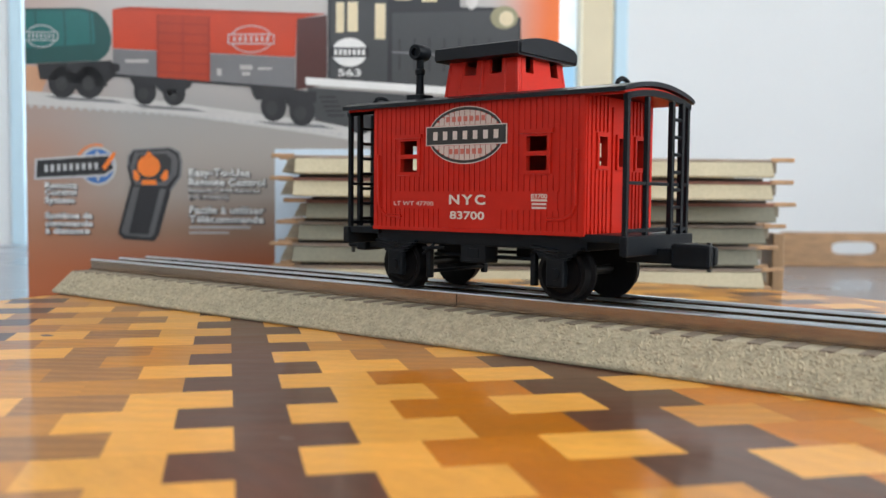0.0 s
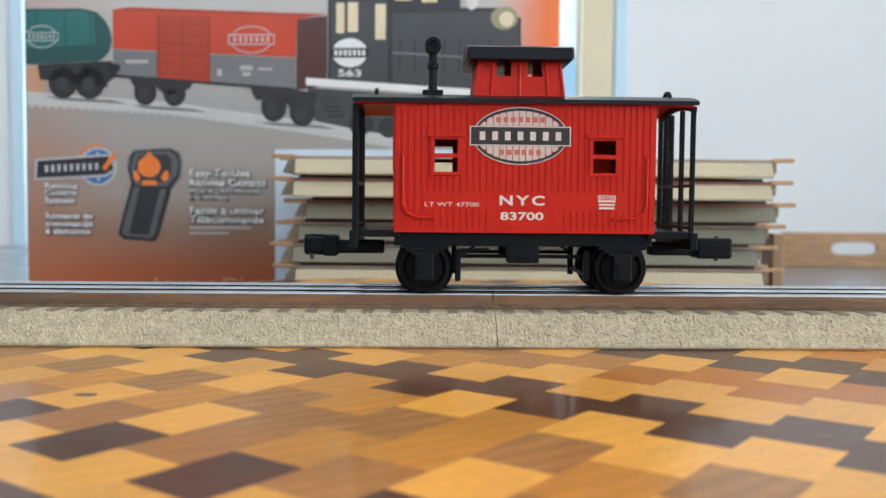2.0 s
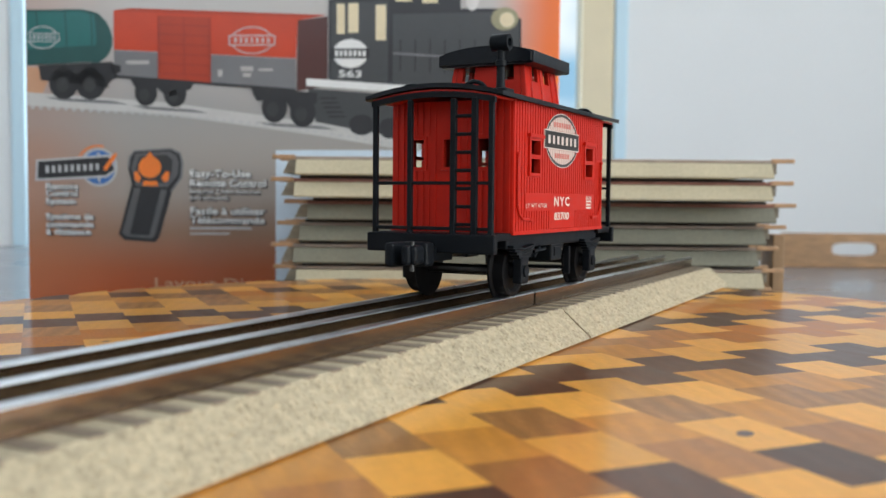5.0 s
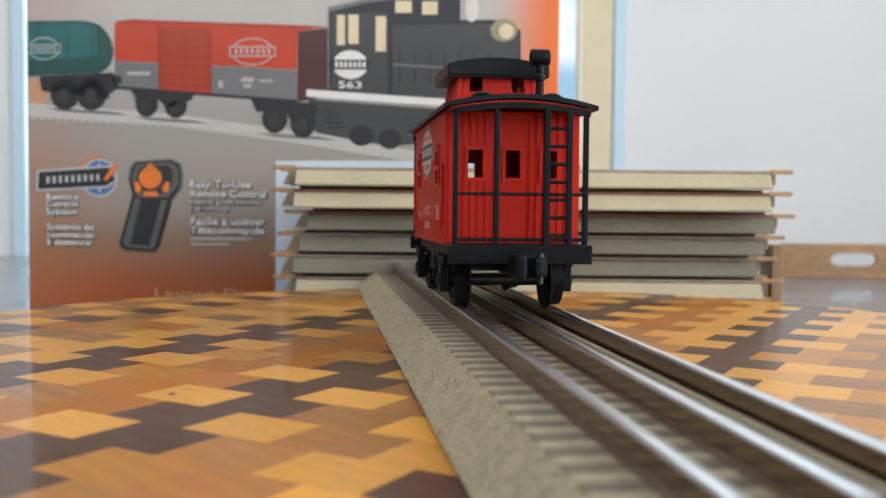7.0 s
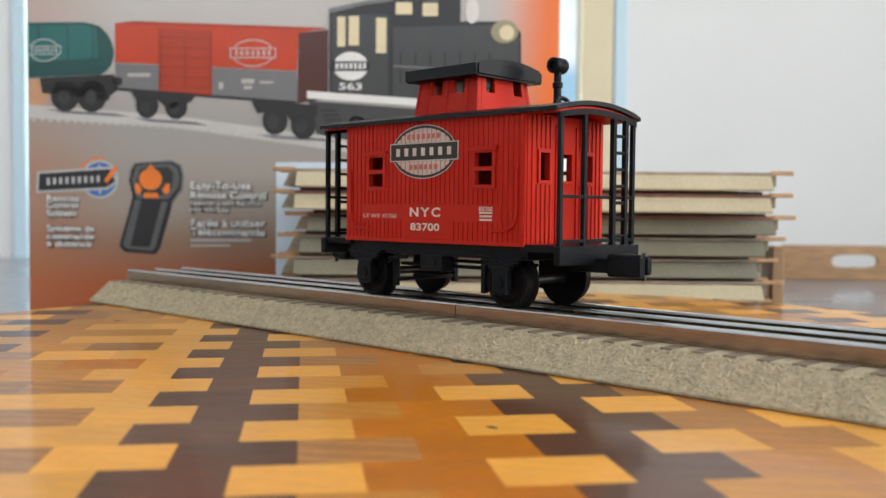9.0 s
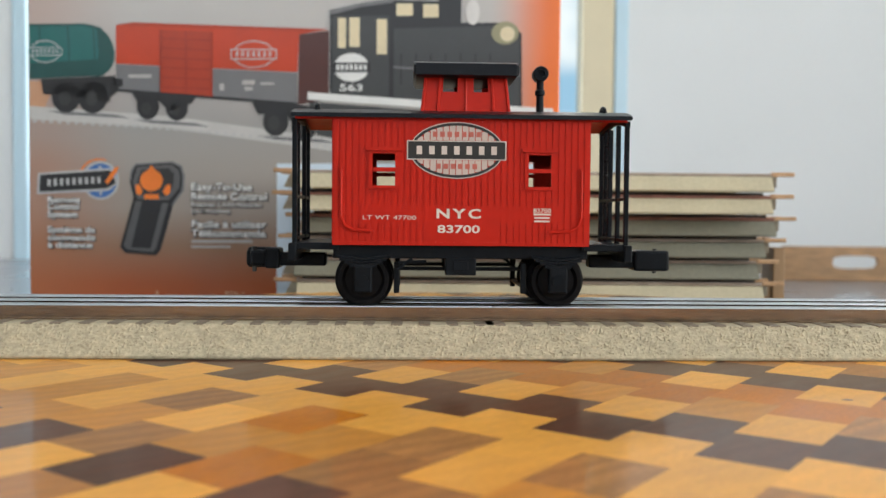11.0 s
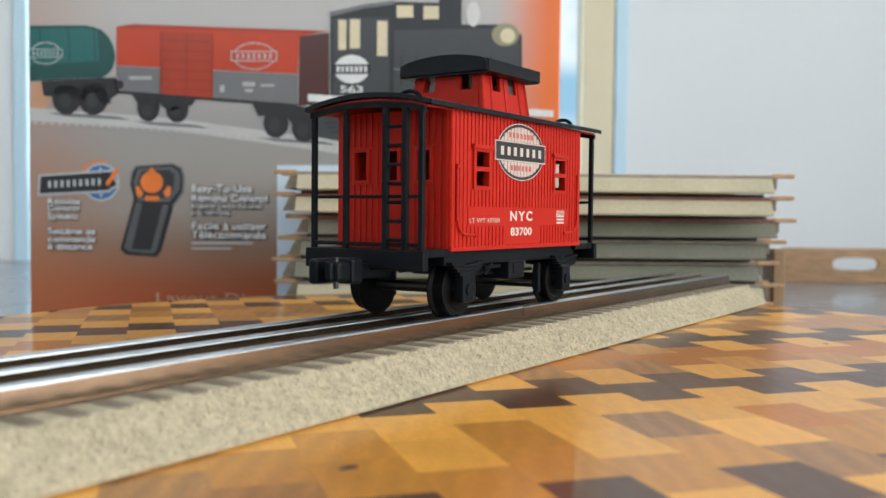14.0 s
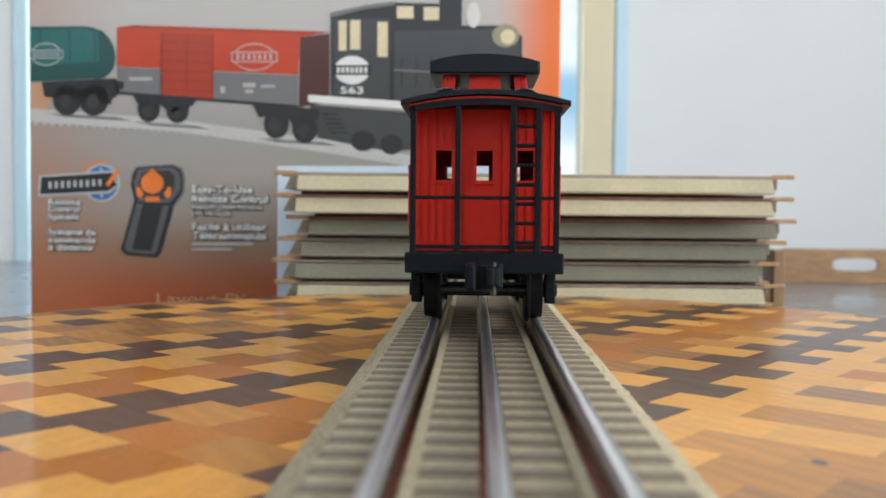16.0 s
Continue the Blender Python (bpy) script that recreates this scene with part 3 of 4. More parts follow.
            part("emblem_line", bm, EMBLEM_RED, wall)

    def text(body, u, v, size, width, bold=0.0):
        m = at(*put(u, v, CAB_W + 0.42), 90, 0, 0 if s < 0 else 180)
        lettering("lettering", body, WHITE_INK, wall, size, m, width, bold, spread=0.6 if body == "N Y C" else 1.0)
    text("N Y C", -1.1, 32.0, 4.5, 15.4, 0.13)
    text("83700", -1.0, 26.7, 3.7, 14.8, 0.09)
    text("LT WT 47700", -25.0, 30.6, 2.1, 18.4, 0.0)
    text("83700", 28.0, 33.4, 2.1, 6.2, 0.03)
    for k, v in enumerate((32.2, 31.0, 29.8)):
        bm = bmesh.new()
        slab(bm, 25.0 + 0.3 * (k > 0), 31.0 - 0.3 * (k > 0), v - 0.34, v + 0.3, CAB_W + 0.25, CAB_W + 0.42)
        part("lettering_bar", bm, WHITE_INK, wall)


def caboose_end(c, s):
    """One end wall with its platform, railing, ladder and coupler; s = -1 or 1."""
    def put(u, v, d):
        return (s * d, s * u, v)

    def slab(bm, u0, u1, v0, v1, d0, d1, bevel=0.0):
        a, b = put(u0, v0, d0), put(u1, v1, d1)
        box(bm, min(a[0], b[0]), max(a[0], b[0]), min(a[1], b[1]), max(a[1], b[1]), v0, v1, bevel)
    L = CAB_L
    holes = [(a - 2.5, a + 2.5, 43.2, 52.6) for a in (-12.6, 0, 12.6)]
    bm = bmesh.new()
    pierced(bm, -CAB_W + 1.7, CAB_W - 1.7, CAB_Z0, CAB_Z1, holes, put, L - 1.6, L - 0.05)
    wall = part("end_wall", bm, RED, c)
    bm = bmesh.new()
    for k in range(18):
        u = -CAB_W + 1.6 + k * (2 * CAB_W - 3.2) / 17
        if abs(u) < 6.4:
            continue
        spans = [(CAB_Z0, CAB_Z1)]
        if abs(abs(u) - 12.6) < 4.2:
            spans = [(CAB_Z0, 41.8), (54.0, CAB_Z1)]
        for a, b in spans:
            slab(bm, u - 0.65, u + 0.65, a, b, L - 0.3, L + 0.4)
    slab(bm, -6.2, -5.6, CAB_Z0, CAB_Z1 - 3, L - 0.3, L + 0.5)
    slab(bm, 5.6, 6.2, CAB_Z0, CAB_Z1 - 3, L - 0.3, L + 0.5)
    part("siding", bm, RED, wall)
    for a in (-12.6, 0, 12.6):
        bm = bmesh.new()
        pierced(bm, a - 3.6, a + 3.6, 42.2, 53.6, [(a - 2.5, a + 2.5, 43.3, 52.5)], put, L - 0.3, L + 0.75)
        part("window_frame", bm, RED, wall)
    bm = bmesh.new()
    slab(bm, -23.4, 23.4, 15.4, 21.6, L + 12.4, L + 15.2, 0.5)
    slab(bm, -22.2, 22.2, 19.4, 21.8, L - 2, L + 13, 0.3)
    part("platform", bm, BLACK, c)
    railing = None
    X = L + 13.2
    bm = bmesh.new()
    slab(bm, -21.6, 21.6, 22.6, 23.8, X - 0.6, X + 0.6, 0.2)
    railing = part("railing_foot", bm, BLACK, c)
    for u in (21.2, -8.0, -21.2):
        bm = bmesh.new()
        slab(bm, u - 0.85, u + 0.85, 21.0, 64.6, X - 0.8, X + 0.8, 0.25)
        part("railing_post", bm, BLACK, railing)
    bm = bmesh.new()
    slab(bm, -21.2, 21.2, 37.2, 38.3, X - 0.55, X + 0.55, 0.2)
    part("railing_bar", bm, BLACK, railing)
    bm = bmesh.new()
    k = 12
    arc = [(-22.5 + 45 * i / k, 62.7 + 2.4 * (1 - (2 * i / k - 1) ** 2)) for i in range(k + 1)]
    pts = arc + [(y, z + 1.9) for y, z in reversed(arc)]
    a = [bm.verts.new(put(y, z, X - 0.8)) for y, z in pts]
    b = [bm.verts.new(put(y, z, X + 0.8)) for y, z in pts]
    for i in range(len(pts)):
        bm.faces.new((a[i], a[(i + 1) % len(pts)], b[(i + 1) % len(pts)], b[i]))
    bm.faces.new(a)
    bm.faces.new(b)
    part("roof_beam", bm, BLACK, railing)
    ladder = None
    for u in (8.2, 15.6):
        bm = bmesh.new()
        slab(bm, u - 0.95, u + 0.95, 21.0, 64.4, X - 0.3, X + 1.5, 0.25)
        ob = part("ladder_rail", bm, BLACK, c)
        ladder = ladder or ob
    for i in range(7):
        bm = bmesh.new()
        z = 24.6 + 5.7 * i
        rod(bm, put(8.2, z, X + 0.7), put(15.6, z, X + 0.7), 0.6, 8)
        part("ladder_rung", bm, BLACK, ladder)
    for u in (-11.5, 11.5):
        bm = bmesh.new()
        pts = [(u + 4.2 * math.cos(t), 67.3 + 3.0 * math.sin(t)) for t in [math.pi * i / 8 for i in range(9)]]
        for p, q in zip(pts, pts[1:]):
            rod(bm, put(*p, L + 6.5), put(*q, L + 6.5), 0.75, 7)
        part("roof_grab", bm, BLACK, c)
    # coupler
    bm = bmesh.new()
    slab(bm, -3.2, 3.2, 12.6, 17.4, L + 4, L + 22, 0.6)
    coupler = part("coupler", bm, BLACK, c)
    bm = bmesh.new()
    slab(bm, -5.4, 5.4, 11.6, 19.2, L + 20.5, L + 26, 1.0)
    slab(bm, -5.4, -2.2, 11.6, 19.2, L + 24, L + 33.5, 1.0)
    slab(bm, 1.0, 4.6, 12.4, 18.4, L + 25, L + 31.5, 1.2)
    slab(bm, 0.2, 3.0, 12.4, 18.4, L + 29.5, L + 33.0, 1.0)
    part("knuckle", bm, BLACK, coupler)
    bm = bmesh.new()
    rod(bm, put(2.6, 10.4, L + 30), put(2.6, 19.6, L + 30), 0.8, 8)
    part("knuckle_pin", bm, DARK_STEEL, coupler)
    # wheels, axle, springs
    x = 34.0
    bm = bmesh.new()
    rod(bm, put(-20.5, 8.8, x), put(20.5, 8.8, x), 1.6, 12)
    axle = part("axle", bm, DARK_STEEL, c, smooth=True)
    for u in (-1, 1):
        bm = bmesh.new()
        prof = [(2.2, 19.6), (2.6, 19.0), (2.8, 18.0), (6.4, 17.6), (7.4, 18.7), (8.8, 18.6), (9.0, 15.0), (10.2, 14.4), (10.3, 13.7), (9.4, 13.3), (3.0, 13.6)]
        lathe(bm, [(r, u * h) for r, h in prof], 36, "Y", Matrix.Translation((s * x, 0, 8.8)))
        part("wheel", bm, WHEEL, axle, smooth=True)
        bm = bmesh.new()
        slab(bm, u * 21.3 - 1.7, u * 21.3 + 1.7, 4.6, 14.0, x - 3.2, x + 3.2, 0.6)
        rod(bm, put(u * 22.8, 8.8, x), put(u * 23.6, 8.8, x), 2.0, 12)
        box_ = part("axle_box", bm, BLACK, c)
        bm = bmesh.new()
        for k, (half, z) in enumerate(((9.5, 16.4), (8.2, 15.3), (6.6, 14.2), (4.8, 13.1))):
            for g in (-1, 1):
                a, b = (x, z - 0.2), (x + g * half, z + 0.8)
                sl = math.degrees(math.atan2(1.0, half)) * g
                mid = ((a[0] + b[0]) / 2, (a[1] + b[1]) / 2)
                mm = Matrix.Translation(put(u * 21.4, mid[1], mid[0])) @ Euler((0, radians(-sl * s), 0)).to_matrix().to_4x4()
                box(bm, -half / 2, half / 2, -1.4, 1.4, -0.42, 0.42, 0.0, mm)
        part("leaf_spring", bm, BLACK, box_)
        bm = bmesh.new()
        slab(bm, u * 16.5 - 1.2, u * 16.5 + 1.2, 4.0, 15, x - 12.6, x - 10.6, 0.4)
        part("brake_shoe", bm, BLACK, c)
    bm = bmesh.new()
    rod(bm, put(-16.5, 6.4, x - 11.6), put(16.5, 6.4, x - 11.6), 0.7, 8)
    part("brake_beam", bm, BLACK, c)


def build_caboose():
    """Along x, its middle at the origin and its wheels on z = 0."""
    c = empty("toy_caboose", "red and black plastic toy caboose standing on a track", "toy caboose")
    caboose_side(c, -1)
    caboose_side(c, 1)
    caboose_end(c, -1)
    caboose_end(c, 1)
    n = 14
    half = 25.0
    arc = [(-half + 2 * half * k / n, roof_z(-half + 2 * half * k / n, half, 66.3, 3.3)) for k in range(n + 1)]
    bm = bmesh.new()
    extrude_profile(bm, arc + [(y, z - 1.45) for y, z in reversed(arc)], -58.8, 58.8)
    bmesh.ops.bevel(bm, geom=[e for e in bm.edges if abs(e.verts[0].co.x - e.verts[1].co.x) < 1e-4], offset=0.35, segments=2, affect="EDGES")
    roof = part("roof", bm, ROOF, c, smooth=True)
    bm = bmesh.new()
    arc = [(-CAB_W + 2 * CAB_W * k / n, roof_z(-CAB_W + 2 * CAB_W * k / n, half, 64.5, 3.2)) for k in range(n + 1)]
    extrude_profile(bm, arc + [(y, z - 0.8) for y, z in reversed(arc)], -57.5, 57.5)
    part("roof_lining", bm, RED, roof)
    # cupola with open windows under its own roof
    z0, z1, cx = 66.0, 81.0, 1.5
    taper = lambda v: (v - z0) / (z1 - z0)
    bm = bmesh.new()
    cup = None
    for s in (-1, 1):
        bm = bmesh.new()
        pierced(bm, -1, 1, z0, z1, [(a - 0.17, a + 0.17, 75.2, 80.2) for a in (-0.36, 0.36)], lambda u, v, d: (cx + u * (16.2 - 1.6 * taper(v)), s * (d - 1.9 * taper(v)), v), 14.1, 15.4)
        for a in (-0.96, -0.62, 0.0, 0.62, 0.96):
            v0, v1 = [(cx + a * (16.2 - 1.6 * t), s * (15.4 - 1.9 * t), z0 + 15 * t) for t in (0, 1)]
            rod(bm, v0, v1, 0.6, 6)
        ob = part("cupola_side", bm, RED, c)
        cup = cup or ob
        bm = bmesh.new()
        pierced(bm, -1, 1, z0, z1, [(a - 0.19, a + 0.19, 75.2, 80.2) for a in (-0.62, 0.62)], lambda u, v, d: (cx + s * (d - 1.6 * taper(v)), u * (13.9 - 1.9 * taper(v)), v), 14.9, 16.2)
        part("cupola_end", bm, RED, c)
    bm = bmesh.new()
    half = 18.6
    arc = [(-half + 2 * half * k / n, roof_z(-half + 2 * half * k / n, half, 84.6, 2.5)) for k in range(n + 1)]
    extrude_profile(bm, arc + [(half, 80.6), (half - 1.2, 80.2), (-half + 1.2, 80.2), (-half, 80.6)], cx - 18.4, cx + 18.4)
    bmesh.ops.bevel(bm, geom=[e for e in bm.edges if abs(e.verts[0].co.x - e.verts[1].co.x) < 1e-4], offset=0.8, segments=3, affect="EDGES")
    part("cupola_roof", bm, ROOF, c, smooth=True)
    # smoke jack
    jx, jy = 31.6, 12.0
    bm = bmesh.new()
    box(bm, jx - 3.6, jx + 3.6, jy - 3.6, jy + 3.6, 65.6, 70.2, 0.5)
    jack = part("smoke_jack", bm, BLACK, c)
    bm = bmesh.new()
    lathe(bm, [(1.9, 69.8), (1.5, 71.3), (1.4, 77.4), (1.9, 77.8), (1.9, 79.4), (1.4, 79.8), (1.35, 84.0)], 16, "Z", Matrix.Translation((jx, jy, 0)))
    part("pipe", bm, BLACK, jack, smooth=True)
    bm = bmesh.new()
    lathe(bm, [(1.3, -2.0), (1.5, -3.2), (2.7, -3.2), (2.9, -2.8), (2.9, 2.8), (2.7, 3.2), (1.5, 3.2), (1.3, 2.0)], 20, "Y", Matrix.Translation((jx, jy, 85.6)))
    part("pipe_head", bm, BLACK, jack, smooth=True)
    # frame below the floor
    bm = bmesh.new()
    box(bm, -CAB_L, CAB_L, -20.6, 20.6, 16.4, 21.3, 0.4)
    frame_ = part("underframe", bm, BLACK, c)
    for s in (-1, 1):
        bm = bmesh.new()
        box(bm, -5.4, 5.4, s * 17 - 3.8, s * 17 + 3.8, 10.6, 16.8, 0.5)
        box(bm, -2.6, 2.6, s * 20.6 - 0.5, s * 20.6 + 0.5, 12.2, 15.6, 0.2)
        part("tool_box", bm, BLACK, frame_)
        bm = bmesh.new()
        rod(bm, (-22, s * 14, 12.6), (22, s * 14, 12.6), 0.7, 8)
        part("brake_rod", bm, BLACK, frame_)
        bm = bmesh.new()
        rod(bm, (s * 17, s * 21.0, 16.4), (s * 22, s * 21.0, 12.8), 0.6, 6)
        rod(bm, (s * 12, s * 21.0, 15.4), (s * 22, s * 21.0, 15.0), 0.6, 6)
        part("brake_lever", bm, BLACK, frame_)
    return c


# ---- printed carton ----
CARTON_D = 655.0


def on_face(px, py, d):
    x, z = seen(px, py, CARTON_D)
    return (x, CARTON_D - d, z)


def oval(cx, cy, a, b, n=28, lo=0.0, hi=2 * math.pi):
    return [(cx + a * math.cos(lo + (hi - lo) * k / n), cy + b * math.sin(lo + (hi - lo) * k / n)) for k in range(n if hi - lo > 6.2 else n + 1)]


def rect(x0, y0, x1, y1):
    return [(x0, y0), (x1, y0), (x1, y1), (x0, y1)]


def printed(name, shapes, material, parent, layer, label=""):
    bm = bmesh.new()
    for pts in shapes:
        poly(bm, pts, on_face, 0.22 * layer)
    return part(name, bm, material, parent, label)


def printed_text(body, x0, x1, y, size, material, parent, bold=0.12, outline=False):
    x, yy, z = on_face((x0 + x1) / 2, y, 0.22 * 3)
    k = CARTON_D / 1640
    word = lettering("printed_text", body, material, parent, size * k, at(x, yy, z, 90, 0, 0), (x1 - x0) * k, bold)
    if outline:
        lettering("text_outline", body, INK_BLACK, parent, size * k, at(x + 0.35, yy + 0.2, z - 0.35, 90, 0, 0), (x1 - x0) * k * 1.03, bold + 0.55)


def emblem(parent, x, y, a, b, fill, line, layer):
    o = printed("printed_emblem", [oval(x, y, a, b)], fill, parent, layer)
    printed("emblem_band", [rect(x - a * 1.06, y - b * 0.34, x + a * 1.06, y + b * 0.34)], line, o, layer + 1)
    for k in range(7):
        printed("emblem_bar", [rect(x + a * (-0.86 + 0.26 * k), y - b * 0.2, x + a * (-0.70 + 0.26 * k), y + b * 0.2)], fill, o, layer + 2)
    return o


def outlined_emblem(parent, x, y, a, b, ground, layer):
    o = printed("printed_emblem", [oval(x, y, a, b)], INK_PALE, parent, layer)
    printed("emblem_ground", [oval(x, y, a - 2, b - 2)], ground, o, layer + 0.5)
    printed("emblem_border", [rect(x - a * 1.1, y - b * 0.38, x + a * 1.1, y + b * 0.38)], INK_PALE, o, layer + 1)
    printed("emblem_band", [rect(x - a * 1.04, y - b * 0.29, x + a * 1.04, y + b * 0.29)], ground, o, layer + 1.5)
    for k in range(7):
        printed("emblem_bar", [rect(x + a * (-0.84 + 0.26 * k), y - b * 0.17, x + a * (-0.72 + 0.26 * k), y + b * 0.17)], INK_PALE, o, layer + 2)


def build_carton():
    c = empty("carton", "glossy printed cardboard carton with toy train artwork", "box")
    x0, _, _ = on_face(51, 300, 0)
    x1, _, _ = on_face(986, 300, 0)
    bm = bmesh.new()
    box(bm, x0, x1, CARTON_D, CARTON_D + 110, TABLE_Z, 330, bevel=1.0)
    part("body", bm, CARTON, c)
    printed("printed_roadway", [[(54, 187), (300, 205), (560, 240), (740, 272), (740, 292), (560, 262), (300, 226), (54, 210)]], INK_ROADWAY, c, 1)
    printed("printed_inset", [rect(489, 288, 982, 560)], INK_SKY, c, 1, "pale sky-blue printed panel")
    for k in range(46):
        x = 60 + 14.6 * k
        y = 211 + 0.052 * max(0, x - 60) + 0.00013 * max(0, x - 200) ** 2
        printed("printed_tie", [[(x, y), (x + 6, y + 0.6), (x + 5, y + 5), (x - 1, y + 4.4)]], INK_PALE, c, 1.5)
    # tank car
    tank = printed("printed_tank_car", [[(54, 46), (150, 45), (168, 47), (182, 53), (193, 64), (200, 78), (204, 94), (203, 106), (199, 118), (192, 127), (182, 134), (54, 140)]], INK_TEAL, c, 1, "teal printed tank car")
    printed("printed_bogie", [[(74, 140), (204, 134), (212, 160), (196, 172), (196, 180), (78, 166)], oval(118, 172, 25, 27), oval(165, 172, 26, 28)], INK_BLACK, tank, 2)
    for x in (118, 165):
        printed("printed_hub", [oval(x - 2, 174, 11, 13)], INK_HUB, tank, 3)
    printed("printed_shade", [[(54, 112), (202, 104), (196, 122), (182, 134), (54, 140)]], INK_TEAL_DARK, tank, 1.5)
    printed("printed_strap", [[(54, 44), (152, 43), (182, 51), (178, 55), (150, 47), (54, 48)]], INK_TEAL_DARK, tank, 1.5)
    printed("printed_end_shade", [[(172, 49), (182, 53), (193, 64), (200, 78), (204, 94), (203, 106), (199, 118), (192, 127), (182, 134), (170, 136), (176, 96)]], INK_TEAL_DARK, tank, 1.6)
    for x in (70, 120, 165):
        printed("printed_band", [[(x, 45), (x + 2.5, 45), (x + 5, 92), (x + 2.5, 138), (x, 138), (x + 2.5, 92)]], INK_TEAL_DARK, tank, 1.7)
    printed("printed_coupler", [[(200, 138), (218, 140), (218, 152), (206, 156), (200, 150)]], INK_BLACK, tank, 2)
    outlined_emblem(tank, 82, 92, 27, 20, INK_TEAL, 2)
    printed("printed_corner", [[(54, 143), (100, 145), (80, 190), (54, 188)]], INK_PEACH, c, 0.8)
    for x0_, x1_, y_ in ((84, 205, 199), (236, 345, 214), (455, 570, 243)):
        printed("printed_shadow", [[(x0_, y_ - 4), (x1_, y_ + 3), (x1_ + 26, y_ + 10), (x0_ + 30, y_ + 3)]], INK_GREY, c, 1.8)
    # boxcar
    car = printed("printed_boxcar", [[(206, 46), (236, 42), (578, 54), (528, 62), (525, 128), (206, 113)]], INK_RED, c, 1, "red and grey printed boxcar")
    printed("printed_band", [[(206, 114), (525, 129), (525, 183), (206, 158)]], INK_GREY, car, 1)
    printed("printed_door", [[(283, 54), (376, 58), (376, 171), (283, 163)]], INK_DARK_RED, car, 2)
    printed("printed_end", [[(528, 62), (580, 56), (580, 176), (526, 185)]], INK_BROWN, car, 1)
    for x, y, r in ((262, 188, 23), (313, 190, 23), (487, 214, 26), (537, 222, 26)):
        w = printed("printed_wheel", [oval(x, y, r * 0.86, r)], INK_BLACK, car, 2)
        printed("printed_hub", [oval(x - 3, y + 3, r * 0.4, r * 0.5)], INK_HUB, w, 3)
    printed("printed_bogie", [[(232, 160), (348, 168), (340, 182), (300, 196), (280, 178), (246, 184)]], INK_BLACK, car, 3)
    printed("printed_bogie", [[(445, 178), (562, 188), (562, 206), (520, 224), (505, 200), (456, 202)]], INK_BLACK, car, 3)
    outlined_emblem(car, 448, 97, 37, 24, INK_RED, 2)
    for q in ((228, 132, 268, 138), (388, 148, 396, 160), (428, 142, 450, 150), (432, 154, 446, 160), (460, 146, 484, 150)):
        printed("printed_bar", [rect(*q)], INK_DIM, car, 2)
    for k in range(6):
        y = 68 + 17 * k
        printed("printed_batten", [[(284, y), (375, y + 4), (375, y + 6), (284, y + 2)]], INK_DOOR_LINE, car, 3)
    for x in (284, 328, 373):
        printed("printed_batten", [rect(x, 55 + (x - 284) * 0.04, x + 2.5, 163 + (x - 284) * 0.08)], INK_DOOR_LINE, car, 3)
    printed("printed_roof_edge", [[(206, 45), (236, 41), (578, 53), (560, 57), (236, 47)]], INK_DARK_RED, car, 2)
    printed("printed_sill", [[(206, 157), (525, 181), (525, 186), (206, 162)]], INK_BLACK, car, 2)
    # locomotive
    loco = printed("printed_locomotive", [[(582, 22), (640, 10), (690, 2), (772, 4), (776, -40), (812, -40), (812, 42), (880, 42), (918, 60), (920, 196), (730, 184), (582, 168)]], INK_BLACK, c, 2, "black printed switching locomotive")
    printed("printed_cab_side", [[(586, 30), (686, 30), (686, 172), (586, 164)]], INK_SOOT, loco, 3)
    printed("printed_hood", [[(694, 52), (880, 48), (914, 64), (916, 190), (694, 176)]], INK_SOOT, loco, 3)
    printed("printed_chassis", [[(545, 180), (975, 212), (962, 236), (700, 262), (660, 258), (560, 238)]], INK_SOOT, loco, 1)
    printed("printed_wheel", [oval(640, 244, 22, 18), oval(690, 250, 20, 18)], INK_BLACK, loco, 2)
    for x, y, u, v in ((596, 34, 610, 86), (616, 33, 634, 84), (664, 36, 682, 97), (698, 9, 727, 30), (745, 10, 772, 33)):
        printed("printed_window", [rect(x, y, u, v)], INK_CREAM, loco, 4)
    printed("printed_walkway", [[(543, 163), (730, 176), (975, 192), (975, 204), (730, 189), (543, 176)]], INK_WHITE, loco, 4)
    lamp = printed("printed_headlamp", [oval(889, 60, 24, 20)], INK_OLIVE, loco, 4)
    printed("printed_lens", [oval(893, 62, 13, 13)], INK_CREAM, lamp, 5)
    for k in range(7):
        x = 706 + 26 * k
        printed("printed_louvre", [rect(x, 96, x + 2.5, 150 + 1.5 * k)], INK_BLACK, loco, 3.5)
    printed("printed_handrail", [[(694, 118), (916, 132), (916, 135), (694, 121)]], INK_GREY, loco, 3.6)
    printed("printed_cab_roof", [[(580, 20), (640, 7), (694, 0), (694, 7), (640, 14), (584, 28)]], INK_GREY, loco, 4)
    for k in range(5):
        printed("printed_step", [rect(566 + 4 * k, 196 + 8 * k, 596 + 4 * k, 199 + 8 * k)], INK_BLACK, loco, 2)
    printed("printed_bell", [oval(832, 24, 12, 22)], INK_LIGHT, loco, 4)
    emblem(loco, 620, 120, 31, 25, INK_WHITE, INK_BLACK, 4)
    printed_text("563", 600, 640, 156, 17, INK_WHITE, loco, 0.12)
    for p in loco.children:
        if p.name.startswith("printed_text"):
            p.location.y -= 0.6 * S
    # remote control
    rem = printed("printed_remote", [[(240, 288), (305, 284), (322, 292), (327, 310), (325, 336), (306, 362), (284, 440), (276, 450), (222, 446), (212, 436), (236, 348), (229, 318), (231, 300)]], INK_BLACK, c, 2, "printed black remote control with orange buttons")
    printed("printed_grip", [[(240, 354), (298, 358), (276, 438), (270, 444), (226, 440), (218, 434)]], INK_SLATE, rem, 3)
